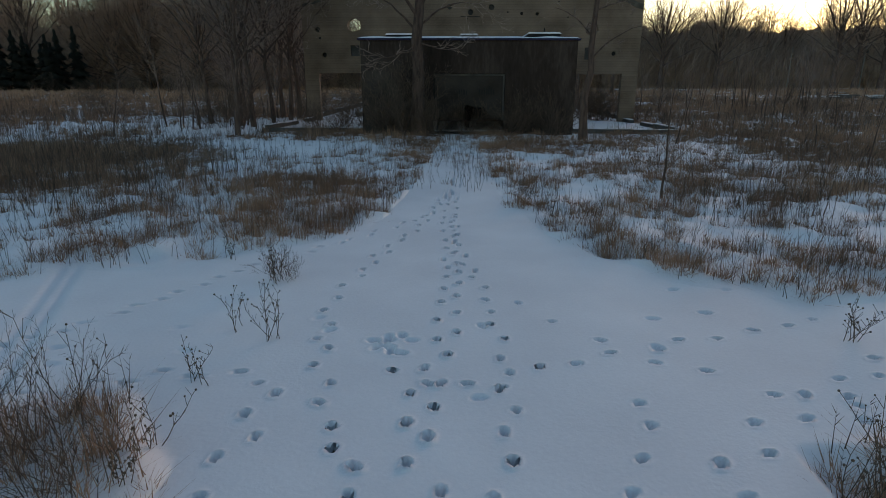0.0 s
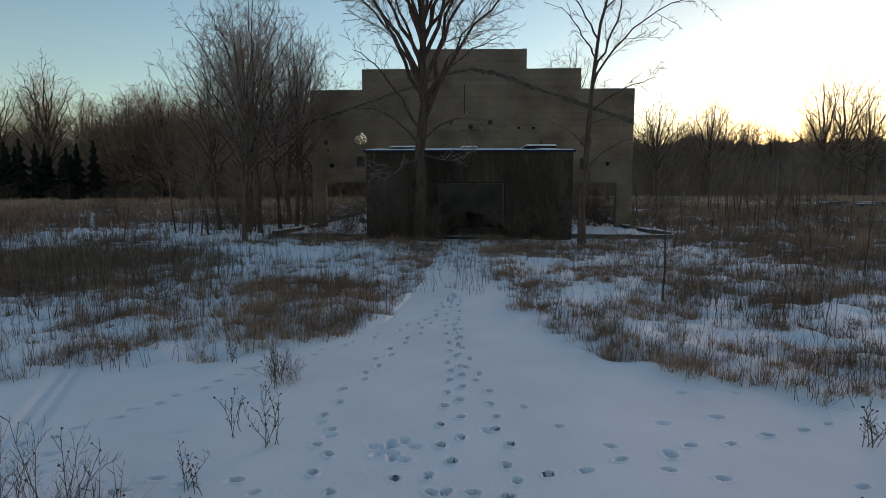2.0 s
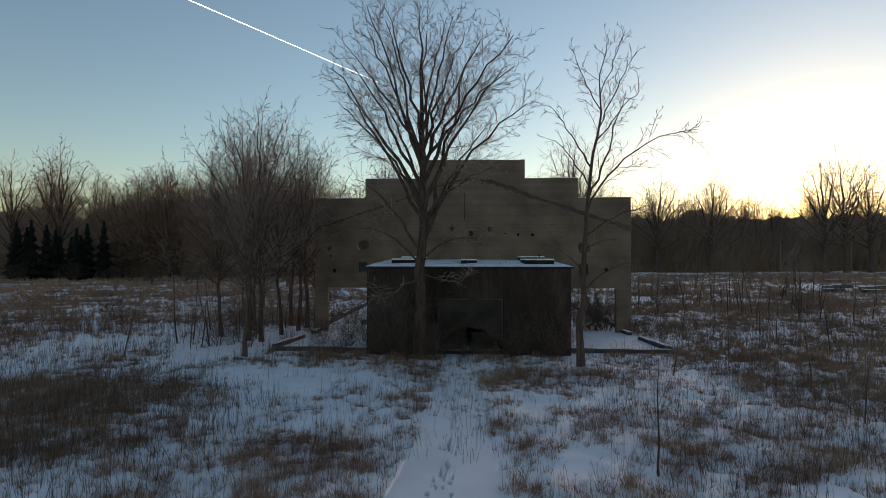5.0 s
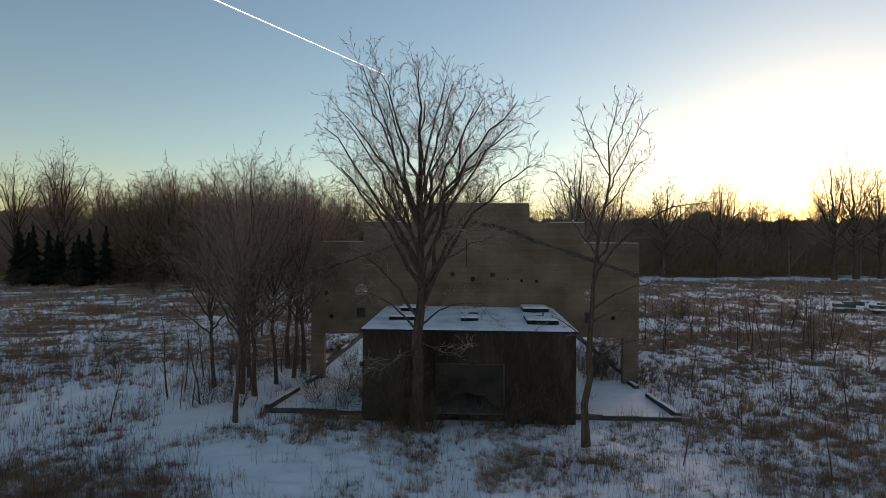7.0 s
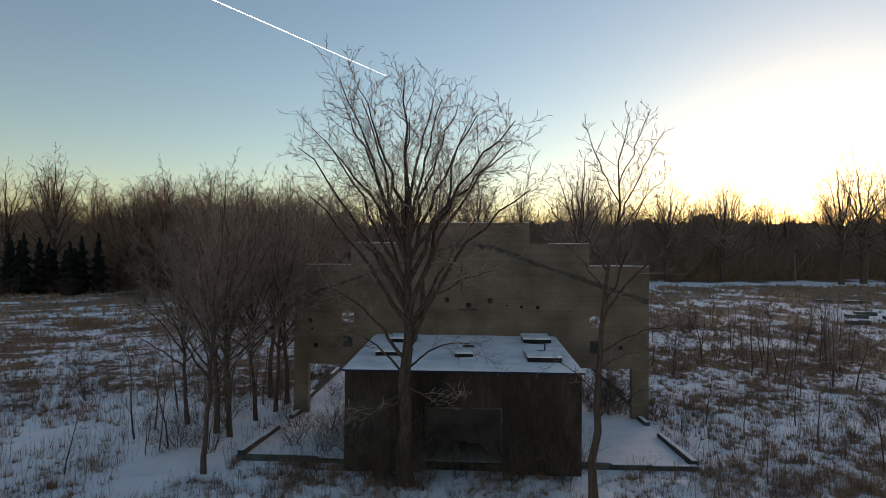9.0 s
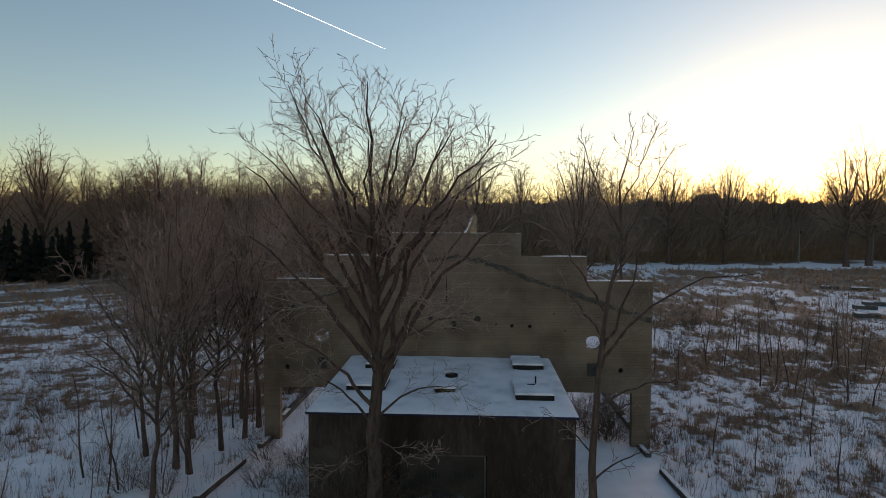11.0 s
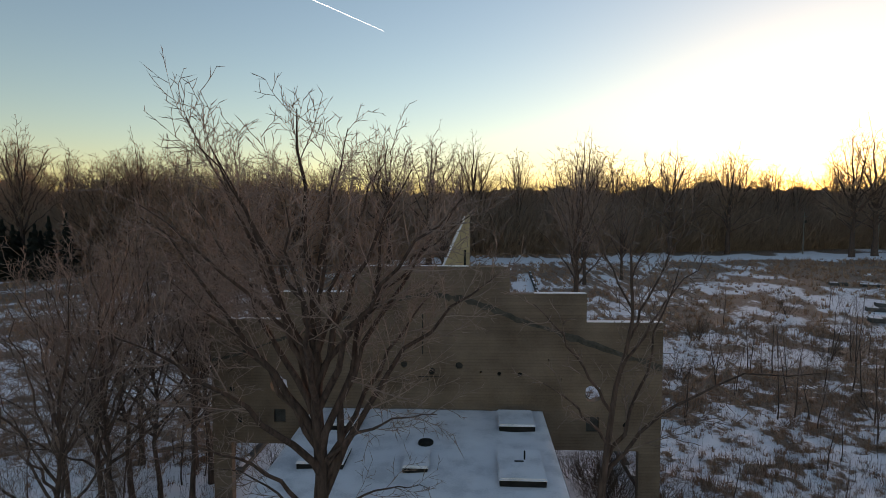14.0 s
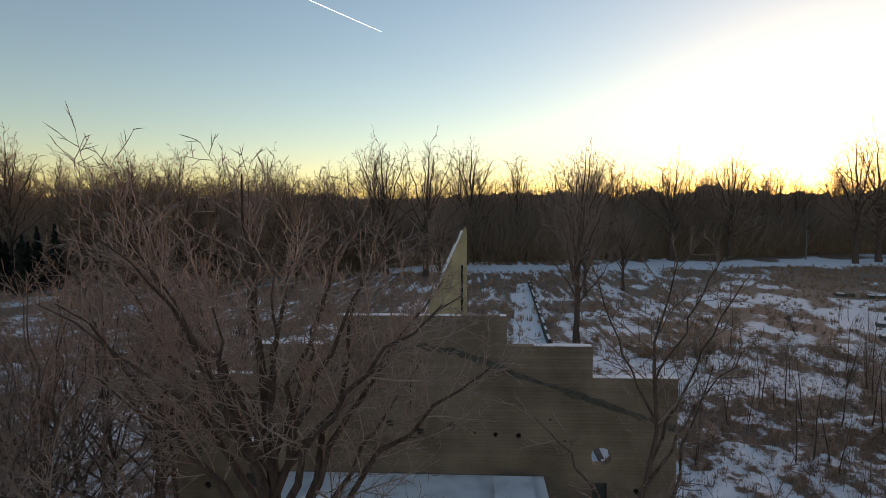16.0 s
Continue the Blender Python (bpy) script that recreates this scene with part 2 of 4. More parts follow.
def tubes(name, segs, sides, mat, pointed=None):
    """One mesh of tapering round pieces: rows of start, end, start radius, end radius. Rows that follow on are joined; pointed rows end in a tip."""
    s = np.asarray(segs, float)
    n = len(s)
    p, q, r0, r1 = s[:, 0:3], s[:, 3:6], s[:, 6], s[:, 7]
    tipped = np.zeros(n, bool) if pointed is None else np.asarray(pointed, bool)
    d = q - p
    d /= np.linalg.norm(d, axis=1, keepdims=True) + 1e-9
    chained = np.zeros(n, bool)
    chained[1:] = (np.abs(p[1:] - q[:-1]).max(1) < 1e-6) & ~tipped[:-1]
    out_d = d.copy()
    out_d[:-1][chained[1:]] += d[1:][chained[1:]]

    def ring(base, way, r):
        u = np.cross(way, [[0.31, 0.94, 0.13]])
        u /= np.linalg.norm(u, axis=1, keepdims=True) + 1e-9
        v = np.cross(way, u)
        v /= np.linalg.norm(v, axis=1, keepdims=True) + 1e-9
        return np.stack([base + (u * math.cos(6.28319 * k / sides) + v * math.sin(6.28319 * k / sides)) * r[:, None] for k in range(sides)], 1)

    heads, tails = ring(p, d, r0), ring(q, out_d, r1)
    own = ~chained
    body = ~tipped
    verts = np.concatenate([heads[own].reshape(-1, 3), tails[body].reshape(-1, 3), q[tipped]])
    n_own, n_body = own.sum(), body.sum()
    tail_at = np.full(n, -1)
    tail_at[body] = n_own * sides + np.arange(n_body) * sides
    head_at = np.full(n, -1)
    head_at[own] = np.arange(n_own) * sides
    head_at[1:][chained[1:]] = tail_at[:-1][chained[1:]]
    tip_at = np.full(n, -1)
    tip_at[tipped] = (n_own + n_body) * sides + np.arange(tipped.sum())
    faces = []
    for k in range(sides):
        j = (k + 1) % sides
        h, t = head_at[body], tail_at[body]
        faces += [np.stack([h + k, h + j, t + j], 1), np.stack([h + k, t + j, t + k], 1)]
        faces.append(np.stack([head_at[tipped] + k, head_at[tipped] + j, tip_at[tipped]], 1))
    me = mesh_from(name, verts, np.concatenate(faces), mat)
    if sides > 4:
        me.polygons.foreach_set("use_smooth", np.ones(len(me.polygons), bool))
    return me


# ---- trees ----
def grow(rng, out, p, d, length, r, level, cfg):
    """A limb that wanders upwards and bears smaller ones."""
    steps = cfg["steps"][level]
    wander, lift = cfg["wander"][level], cfg["lift"][level]
    last = level == cfg["levels"] - 1
    q, w = Vector(p), Vector(d).normalized()
    pts, tip = [], r * (0.3 if last else cfg["taper"][level])
    for i in range(steps):
        w = (w + Vector((rng.gauss(0, wander), rng.gauss(0, wander), rng.gauss(0, wander) + lift))).normalized()
        n = q + w * (length / steps)
        a, b = r + (tip - r) * i / steps, r + (tip - r) * (i + 1) / steps
        out.append((level, *q, *n, a, b))
        pts.append((q.copy(), n.copy(), w.copy(), b))
        q = n
    if last:
        return
    lo = cfg["bare"][level]
    count = cfg["kids"][level]
    turn = rng.uniform(0, 6.28)
    for k in range(count):
        f = lo + (1 - lo) * (k + rng.random()) / count
        i = min(int(f * steps), steps - 1)
        a, b, w, rr = pts[i]
        at = a.lerp(b, f * steps - i)
        side = w.orthogonal().normalized()
        turn += 2.4 + rng.gauss(0, 0.4)
        side.rotate(Matrix.Rotation(turn, 3, w))
        ang = radians(cfg["angle"][level] + rng.gauss(0, 8))
        nd = w * math.cos(ang) + side * math.sin(ang)
        size = 1.1 - 0.55 * f
        nl = length * cfg["ratio"][level] * size * rng.uniform(0.75, 1.2)
        grow(rng, out, at, nd, nl, max(rr * cfg["thin"][level], cfg["least"]), level + 1, cfg)


def tree_meshes(name, seed, cfg, height, radius, lean=(0, 0), twig=None, trunk_levels=2):
    rng = random.Random(seed)
    out = []
    for s in range(cfg.get("stems", 1)):
        d = Vector((lean[0] + rng.gauss(0, cfg.get("splay", 0.0)), lean[1] + rng.gauss(0, cfg.get("splay", 0.0)), 1))
        at = Vector((rng.gauss(0, 0.12), rng.gauss(0, 0.12), -0.15)) if cfg.get("stems", 1) > 1 else Vector((0, 0, -0.15))
        grow(rng, out, at, d, height * cfg["trunk"] * rng.uniform(0.9, 1.05), radius * (1 if s == 0 else rng.uniform(0.6, 0.9)), 0, cfg)
    a = np.array(out)
    a[:, 1:7] *= height / np.quantile(a[:, 6], 0.999)
    ends = np.append(np.abs(a[:-1, 4:7] - a[1:, 1:4]).max(1) > 1e-6, True)
    fine = (a[:, 0] == cfg["levels"] - 1) & ends
    if cfg.get("flare", True):
        low = (a[:, 0] == 0) & (a[:, 3] < 0.3)
        a[low, 7] *= 1.3
    wood = a[:, 0] < trunk_levels
    return tubes(name + "_trunk", a[wood][:, 1:], cfg.get("sides", 7), BARK), tubes(name + "_crown", a[~wood][:, 1:], 3, twig or TWIG, fine[~wood])


def tree(meshes, m, label, category="tree", group="", name="tree"):
    ob = new(name)
    ob.matrix_basis = m
    for n, me in zip(("trunk", "crown"), meshes):
        o = new(n, me)
        o.parent = ob
    return tagged(ob, label, category, group)


def cfg(**kw):
    base = dict(levels=5, steps=[10, 8, 6, 4, 3], wander=[0.05, 0.09, 0.13, 0.16, 0.18], lift=[0.02, 0.05, 0.05, 0.04, 0.03],
                taper=[0.1, 0.14, 0.2, 0.3, 0.3], bare=[0.35, 0.25, 0.15, 0.1, 0], kids=[11, 9, 7, 5, 0], angle=[38, 40, 42, 45, 0],
                ratio=[0.55, 0.5, 0.5, 0.5, 0], thin=[0.6, 0.6, 0.6, 0.7, 0], least=0.004, trunk=0.8)
    base.update(kw)
    return base


def sprout(rng, out, path, level, c):
    """Side branches along a limb, each bearing finer ones: path holds points with their radii."""
    run = [0.0]
    for (a, _), (b, _) in zip(path, path[1:]):
        run.append(run[-1] + (b - a).length)
    total = run[-1]
    count = max(2, int(total * (1 - c["bare"][level]) / c["gap"][level]))
    turn = rng.uniform(0, 6.28)
    last = level == len(c["gap"]) - 1
    for k in range(count):
        f = c["bare"][level] + (1 - c["bare"][level]) * (k + rng.random()) / count
        s = f * total
        i = max(j for j in range(len(run) - 1) if run[j] <= s)
        u = (s - run[i]) / max(run[i + 1] - run[i], 1e-6)
        at = path[i][0].lerp(path[i + 1][0], u)
        r = path[i][1] + (path[i + 1][1] - path[i][1]) * u
        w = (path[i + 1][0] - path[i][0]).normalized()
        side = w.orthogonal().normalized()
        turn += 2.4 + rng.gauss(0, 0.5)
        side.rotate(Matrix.Rotation(turn, 3, w))
        ang = radians(rng.gauss(c["angle"], 9))
        d = w * math.cos(ang) + side * math.sin(ang)
        size = max(total * c["ratio"][level] * (1.0 - 0.45 * f), c["short"][level]) * rng.uniform(0.55, 1.2)
        r = max(min(r * 0.55, 0.012 * size), c["least"])
        tip = max(r * 0.35, c["least"] * 0.55)
        n = c["steps"][level]
        q, line = at, [(at, r)]
        for j in range(n):
            d = (d + Vector((rng.gauss(0, c["wander"]), rng.gauss(0, c["wander"]), rng.gauss(0, c["wander"]) + c["lift"]))).normalized()
            e = q + d * (size / n)
            out.append((level + 2, *q, *e, r + (tip - r) * j / n, r + (tip - r) * (j + 1) / n, last and j == n - 1))
            q = e
            line.append((e, r + (tip - r) * (j + 1) / n))
        if not last:
            sprout(rng, out, line, level + 1, c)


def limbed_tree(name, seed, height, radius, limbs, c, top=(0, 0), fork=0.35, twig=None, sides=7):
    """A stem and its main limbs, each given as height where it leaves, reach in x and y, height of its tip, and its bow
    (how far out the bend lies, how far up); finer growth is left to sprout()."""
    rng = random.Random(seed)
    out = []

    def limb(p, mid, q, r0, r1, n, level, sway):
        path = []
        for k in range(n + 1):
            t = k / n
            at = p * (1 - t) ** 2 + mid * (2 * t * (1 - t)) + q * t * t
            if 0 < k < n:
                at = at + Vector((rng.gauss(0, sway), rng.gauss(0, sway), rng.gauss(0, sway * 0.5)))
            path.append((at, r0 + (r1 - r0) * t ** 0.8))
        for (a, ra), (b, rb) in zip(path, path[1:]):
            out.append((level, *a, *b, ra, rb, False))
        return path

    end = Vector((top[0], top[1], height))
    stem = limb(Vector((0, 0, -0.2)), Vector((top[0] * 0.1, top[1] * 0.1, height * 0.55)), end, radius, radius * 0.04, 16, 0, height * 0.004)
    for k in range(2):
        lv, px, py, pz, qx, qy, qz, ra, rb, tip = out[k]
        out[k] = (lv, px, py, pz, qx, qy, qz, ra * (1.22 if k == 0 else 1.05), rb * (1.05 if k == 0 else 1.0), tip)
    sprout(rng, out, stem[int(16 * fork):], 0, c)
    for z0, x, y, z1, bx, bz in limbs:
        i = min(max(j for j in range(16) if stem[j][0].z <= z0), 15)
        u = (z0 - stem[i][0].z) / (stem[i + 1][0].z - stem[i][0].z)
        p = stem[i][0].lerp(stem[i + 1][0], min(max(u, 0), 1))
        q = Vector((x, y, z1))
        mid = Vector((p.x + (x - p.x) * bx, p.y + (y - p.y) * bx, z0 + (z1 - z0) * bz))
        reach = (q - p).length
        r0 = min(stem[i][1] * 0.66, 0.0155 * reach)
        sprout(rng, out, limb(p, mid, p.lerp(q, 0.93), max(r0, c["least"] * 1.5), max(r0 * 0.12, c["least"]), 10, 1, reach * 0.011), 0, c)
    a = np.array(out, float)
    wood = a[:, 0] < 2
    return tubes(name + "_trunk", a[wood][:, 1:9], sides, BARK), tubes(name + "_crown", a[~wood][:, 1:9], 3, twig or TWIG, a[~wood][:, 9] > 0)


def dome(seed, count, height, reach, low, high, start):
    """Limbs whose tips lie over a rounded crown between the heights low and high."""
    rng = random.Random(seed)
    limbs = []
    for k in range(count):
        t = (k + 0.5) / count
        az = k * 2.4 + rng.gauss(0, 0.3)
        e = radians(-12 + 88 * t)
        r = reach * math.cos(e) * rng.uniform(0.8, 1.12)
        z1 = low + (high - low) * (0.25 + 0.75 * math.sin(e)) * rng.uniform(0.92, 1.06)
        z0 = height * (start + (0.42 - start * 0.5) * t * rng.uniform(0.6, 1.1))
        limbs.append((min(z0, z1 - 0.08 * height), r * math.cos(az), r * math.sin(az), z1, rng.uniform(0.35, 0.6), rng.uniform(0.4, 0.66)))
    return limbs


def twigs(**kw):
    base = dict(gap=[0.38, 0.22, 0.18], bare=[0.16, 0.1, 0.1], ratio=[0.36, 0.48, 0.5], short=[0.9, 0.5, 0.28], steps=[6, 4, 2], angle=42, wander=0.095, lift=0.035, least=0.0085)
    base.update(kw)
    return base


# ---- lie of the land ----
def value_noise(x, y, scale, seed):
    """Smooth random field between 0 and 1."""
    x, y = np.asarray(x, float) / scale, np.asarray(y, float) / scale
    i, j = np.floor(x), np.floor(y)
    f, g = x - i, y - j
    f, g = f * f * (3 - 2 * f), g * g * (3 - 2 * g)

    def cell(a, b):
        s = np.sin(a * 127.1 + b * 311.7 + seed * 74.7) * 43758.5453
        return s - np.floor(s)

    return (cell(i, j) * (1 - f) + cell(i + 1, j) * f) * (1 - g) + (cell(i, j + 1) * (1 - f) + cell(i + 1, j + 1) * f) * g


def clear_snow(x, y):
    """1 on the open lane and trodden path, 0 in the field, soft between."""
    x, y = np.asarray(x, float), np.asarray(y, float)
    wob = (value_noise(x, y, 0.7, 3) - 0.5) * 1.1 + (value_noise(x, y, 2.6, 4) - 0.5) * 1.5
    left = np.interp(x, [-60, -4.8, -3.5, -2.2, -1.2, -0.75, -0.5], [7.0, 6.3, 6.8, 8.2, 9.8, 14.5, 28])
    right = np.interp(x, [0.95, 1.3, 1.9, 2.4, 3.4, 4.8, 60], [28, 11.4, 9.0, 7.5, 6.2, 5.8, 6.6])
    edge = np.where(x < 0.3, left, right) + wob
    near = np.where(x < 0, np.interp(x, [-60, -5, -2.4, -1.7, -1.2], [2.4, 2.2, 2.3, 1.4, -6]), np.interp(x, [2.2, 2.8, 4.0, 60], [-6, 1.4, 1.7, 1.9])) + wob * 0.5
    lane = np.clip((edge - y) / 0.7, 0, 1) * np.interp(y, [10, 14, 27], [1, 0.8, 0.6]) * np.clip((y - near) / 0.4, 0, 1)
    slab = ((x > -9.9) & (x < 11.4) & (y > 28.5) & (y < 62)) * 0.93
    mid = 176 + 0.19 * (x - 52)
    road = np.clip((9 - np.abs(y - mid)) / 2, 0, 1) * (x > -20)
    return np.clip(np.maximum(np.maximum(lane, slab), road), 0, 1)


TUFTS = [(-10.5, 13.5, 4.5, 2.6, 1.0), (-15, 19, 6, 3.5, 0.8), (-3.0, 12.4, 1.3, 1.3, 0.8), (-3.3, 9.2, 1.2, 1.0, 0.7), (5.8, 10.6, 2.0, 1.5, 0.65),
         (8.0, 12.4, 2.4, 1.8, 0.55), (6.2, 22.6, 1.4, 0.9, 0.9), (2.7, 22.2, 0.6, 0.5, 0.7), (-6.3, 10.2, 1.8, 1.2, 0.6), (-1.6, 17.5, 0.7, 2.0, 0.4),
         (10.5, 18.0, 3.0, 2.0, 0.5), (1.9, 10.9, 0.5, 0.5, 0.7), (18, 30, 6, 4, 0.4), (-18, 44, 9, 5, 0.5)]
BARE = [(8.5, 10.5, 4.0, 2.6, 0.28), (-11, 9.5, 4.0, 2.0, 0.15), (-7.0, 21.5, 3.2, 3.6, 0.9), (3.1, 11.6, 1.3, 1.6, 0.7), (-13, 26, 2.2, 3, 0.6), (9.5, 23, 1.6, 2.5, 0.4), (2.8, 17, 1.2, 3, 0.4), (-16, 32, 7, 9, 0.4), (4.2, 8.4, 2.2, 1.6, 0.4), (7.6, 7.4, 3.0, 1.5, 0.3), (64, 95, 10, 8, 0.8)]


def growth(x, y):
    """How thick the dead grass stands."""
    x, y = np.asarray(x, float), np.asarray(y, float)
    g = 0.55 * value_noise(x, y, 3.1, 11) + 0.8 * value_noise(x, y, 0.7, 12) * (0.6 + 0.8 * value_noise(x, y, 6.0, 15)) + 0.4 * value_noise(x, y, 11.0, 13) - 0.38 + 0.1 * (y < 30) + 0.04 * (y < 11) + 0.2 * ((x > 11) & (y > 18) & (y < 62)) + 0.12 * np.clip((y - 55) / 25, 0, 1) + 0.12 * np.clip((-11 - x) / 5, 0, 1) * np.clip((y - 10) / 4, 0, 1) * np.clip((50 - y) / 8, 0, 1)
    for cx, cy, rx, ry, w in TUFTS:
        g = g + w * 0.42 * np.exp(-(((x - cx) / rx) ** 2 + ((y - cy) / ry) ** 2)) * (0.35 + 1.1 * value_noise(x, y, 0.6, 14))
    for cx, cy, rx, ry, w in BARE:
        g = g - w * np.exp(-(((x - cx) / rx) ** 2 + ((y - cy) / ry) ** 2))
    return np.clip(g, 0, 1.3) * (1 - clear_snow(x, y))


def dents():
    """Footprints along the trails, each a hollow with a low rim: x, y, long and short half axis, heading, depth."""
    rng = random.Random(5)
    trails = [([(-0.2, 0.9), (-0.41, 1.66), (-0.64, 2.18), (-0.86, 2.83), (-1.12, 3.84), (-1.21, 5.14), (-0.98, 6.56), (-0.45, 8.65), (0.12, 12.8), (0.2, 18)], 0.33, 0.05, 1.0),
              ([(0.08, 0.8), (0.06, 1.64), (0.0, 2.43), (-0.02, 2.86), (0.18, 3.88), (0.22, 5.61), (0.07, 8.67), (0.26, 13.6), (0.3, 22)], 0.27, 0.10, 1.2),
              ([(0.5, 0.8), (0.59, 1.66), (0.74, 2.53), (0.73, 3.77), (0.59, 5.62), (0.29, 7.2), (0.15, 9.5)], 0.32, 0.045, 1.0),
              ([(-6.5, 2.4), (-4.02, 3.88), (-3.49, 4.69), (-2.82, 5.97), (-1.68, 7.46), (-0.29, 9.58), (0.1, 12)], 0.33, 0.05, 0.7),
              ([(-0.33, 3.15), (0.5, 2.93), (1.33, 3.42), (2.38, 3.82), (3.88, 4.29), (6.5, 5.0)], 0.42, 0.05, 0.7),
              ([(1.2, 1.1), (2.09, 1.65), (2.79, 2.44), (3.3, 2.79), (4.3, 3.41), (7.0, 4.6)], 0.36, 0.11, 0.8),
              ([(1.0, 4.9), (2.0, 3.6), (3.0, 3.0), (4.2, 2.4)], 0.5, 0.05, 0.5),
              ([(-3.4, 2.6), (-2.3, 3.1), (-1.4, 3.0), (-1.3, 2.2), (-1.5, 1.3)], 0.33, 0.07, 0.8),
              ([(1.2, 1.4), (1.7, 2.1), (1.9, 3.0)], 0.4, 0.04, 0.5)]
    out = []
    for line, step, wide, deep in trails:
        foot, carry = 1, 0.0
        for (x0, y0), (x1, y1) in zip(line, line[1:]):
            n = math.hypot(x1 - x0, y1 - y0)
            hx, hy = (x1 - x0) / n, (y1 - y0) / n
            s = carry
            while s < n:
                o = foot * wide + rng.gauss(0, 0.025)
                out.append((x0 + hx * s - hy * o, y0 + hy * s + hx * o, rng.uniform(0.04, 0.056), rng.uniform(0.027, 0.034),
                            math.atan2(hy, hx) + rng.gauss(0, 0.25), deep * rng.uniform(0.06, 0.1)))
                foot = -foot
                s += step * rng.uniform(0.7, 1.35)
            carry = s - n
    for _ in range(18):
        out.append((rng.uniform(-5.5, 6.5), rng.uniform(1.6, 5.6), 0.07, 0.045, rng.uniform(0, 6.28), rng.uniform(0.01, 0.028)))
    for _ in range(9):
        out.append((-0.38 + rng.gauss(0, 0.1), 3.72 + rng.gauss(0, 0.12), 0.07, 0.045, rng.uniform(0, 6.28), 0.035))
    return out


def relief(x, y):
    """Height of the land without the footprints."""
    x, y = np.asarray(x, float), np.asarray(y, float)
    c = clear_snow(x, y)
    rough = (value_noise(x, y, 0.5, 21) - 0.5) * 0.17 + (value_noise(x, y, 1.7, 22) - 0.5) * 0.16
    soft = (value_noise(x, y, 2.3, 23) - 0.5) * 0.05
    fade = np.clip(1 - (np.hypot(x, y) - 60) / 60, 0, 1)
    slab = (x > -10.3) & (x < 11.8) & (y > 27.3) & (y < 62)
    return np.where(slab, -0.03, (rough * (1 - c) + soft) * fade)


def land(x, y):
    return float(relief(x, y))


def spread(bands, far, growth_rate):
    """Grid lines: rows of from, to, step side by side, then widening steps out to the horizon on both sides."""
    a = [v for lo, hi, step in bands for v in np.arange(lo, hi - step / 2, step)] + [bands[-1][1]]
    up, down, s, t = a[-1], a[0], bands[-1][2], bands[0][2]
    high, low = [], []
    while up < far:
        s *= growth_rate
        up += s
        high.append(up)
    while down > -far:
        t *= growth_rate
        down -= t
        low.append(down)
    return np.array(low[::-1] + a + high)


def build_ground():
    xs = spread([(-22, -7, 0.2), (-7, -1.7, 0.06), (-1.7, 1.3, 0.025), (1.3, 4.4, 0.034), (4.4, 7.5, 0.06), (7.5, 28, 0.2)], 2600, 1.09)
    ys = spread([(0.8, 6.0, 0.024), (6.0, 11, 0.06), (11, 48, 0.2)], 2600, 1.08)
    gx, gy = np.meshgrid(xs, ys)
    z = relief(gx, gy)
    for cx, cy, a, b, h, deep in dents():
        i0, i1 = np.searchsorted(xs, (cx - 0.3, cx + 0.3))
        j0, j1 = np.searchsorted(ys, (cy - 0.3, cy + 0.3))
        if i1 <= i0 or j1 <= j0:
            continue
        dx, dy = gx[j0:j1, i0:i1] - cx, gy[j0:j1, i0:i1] - cy
        u, v = dx * math.cos(h) + dy * math.sin(h), dy * math.cos(h) - dx * math.sin(h)
        q = (u / a) ** 2 + (v / b) ** 2
        z[j0:j1, i0:i1] += -deep * 1.9 * np.exp(-q ** 3) + deep * 0.22 * np.exp(-((np.sqrt(q) - 1.5) / 0.35) ** 2)
    track = np.abs((gx + 4.14) * 0.917 + (gy - 3.48) * 0.4) - 0.09
    z -= 0.035 * np.exp(-(track / 0.05) ** 2) * (gy > 2.6) * (gy < 6.3) * (gx < -3.5)
    w = len(xs)
    idx = np.arange(len(ys) * w).reshape(len(ys), w)
    faces = np.stack([idx[:-1, :-1], idx[:-1, 1:], idx[1:, 1:], idx[1:, :-1]], -1).reshape(-1, 4)
    me = mesh_from("ground", np.stack([gx, gy, z], -1).reshape(-1, 3), faces, GROUND)
    me.polygons.foreach_set("use_smooth", np.ones(len(me.polygons), bool))
    litter = me.attributes.new("litter", "FLOAT", "POINT")
    far = np.hypot(gx, gy)
    bare = np.zeros_like(gx)
    pick = random.Random(77)
    for cx, cy, a, b, h, deep in dents():
        if cy < 4.6 and abs(cx) < 1.2 and deep > 0.06 and pick.random() < 0.5:
            bare = np.maximum(bare, 0.9 * (np.hypot(gx - cx, gy - cy) < 0.034))
    base = bare + growth(gx, gy) * np.interp(far, [0, 25, 70, 160], [0.28, 0.42, 0.82, 1.08])
    litter.data.foreach_set("value", base.astype(np.float32).ravel())
    return tagged(new("ground", me), "snow-covered field with trodden footprints and dead grass litter", "ground", kind="structure")


build_ground()

# ---- ruined front wall ----
WY, WT = 36.06, 0.4
STEPS_X = [-9.56, -6.16, -2.52, 4.5, 8.0, 11.45]
TOPS = [8.97, 10.27, 11.5, 10.27, 8.97]
SQUARE_HOLES = [(8.35, 4.2, 0.3, 0.36), (-6.3, 4.35, 0.28, 0.32)]
ROUND_HOLES = [(8.4, 5.65, 0.42), (-6.32, 5.85, 0.42), (-0.38, 6.92, 0.17), (0.92, 6.6, 0.17), (2.2, 6.88, 0.18), (4.05, 6.52, 0.1), (5.0, 6.5, 0.11), (9.85, 4.2, 0.14),
               (-8.6, 5.6, 0.16), (-8.25, 4.1, 0.15), (6.3, 7.2, 0.05), (3.2, 6.6, 0.06), (6.9, 6.3, 0.05), (-8.5, 5.1, 0.08)]


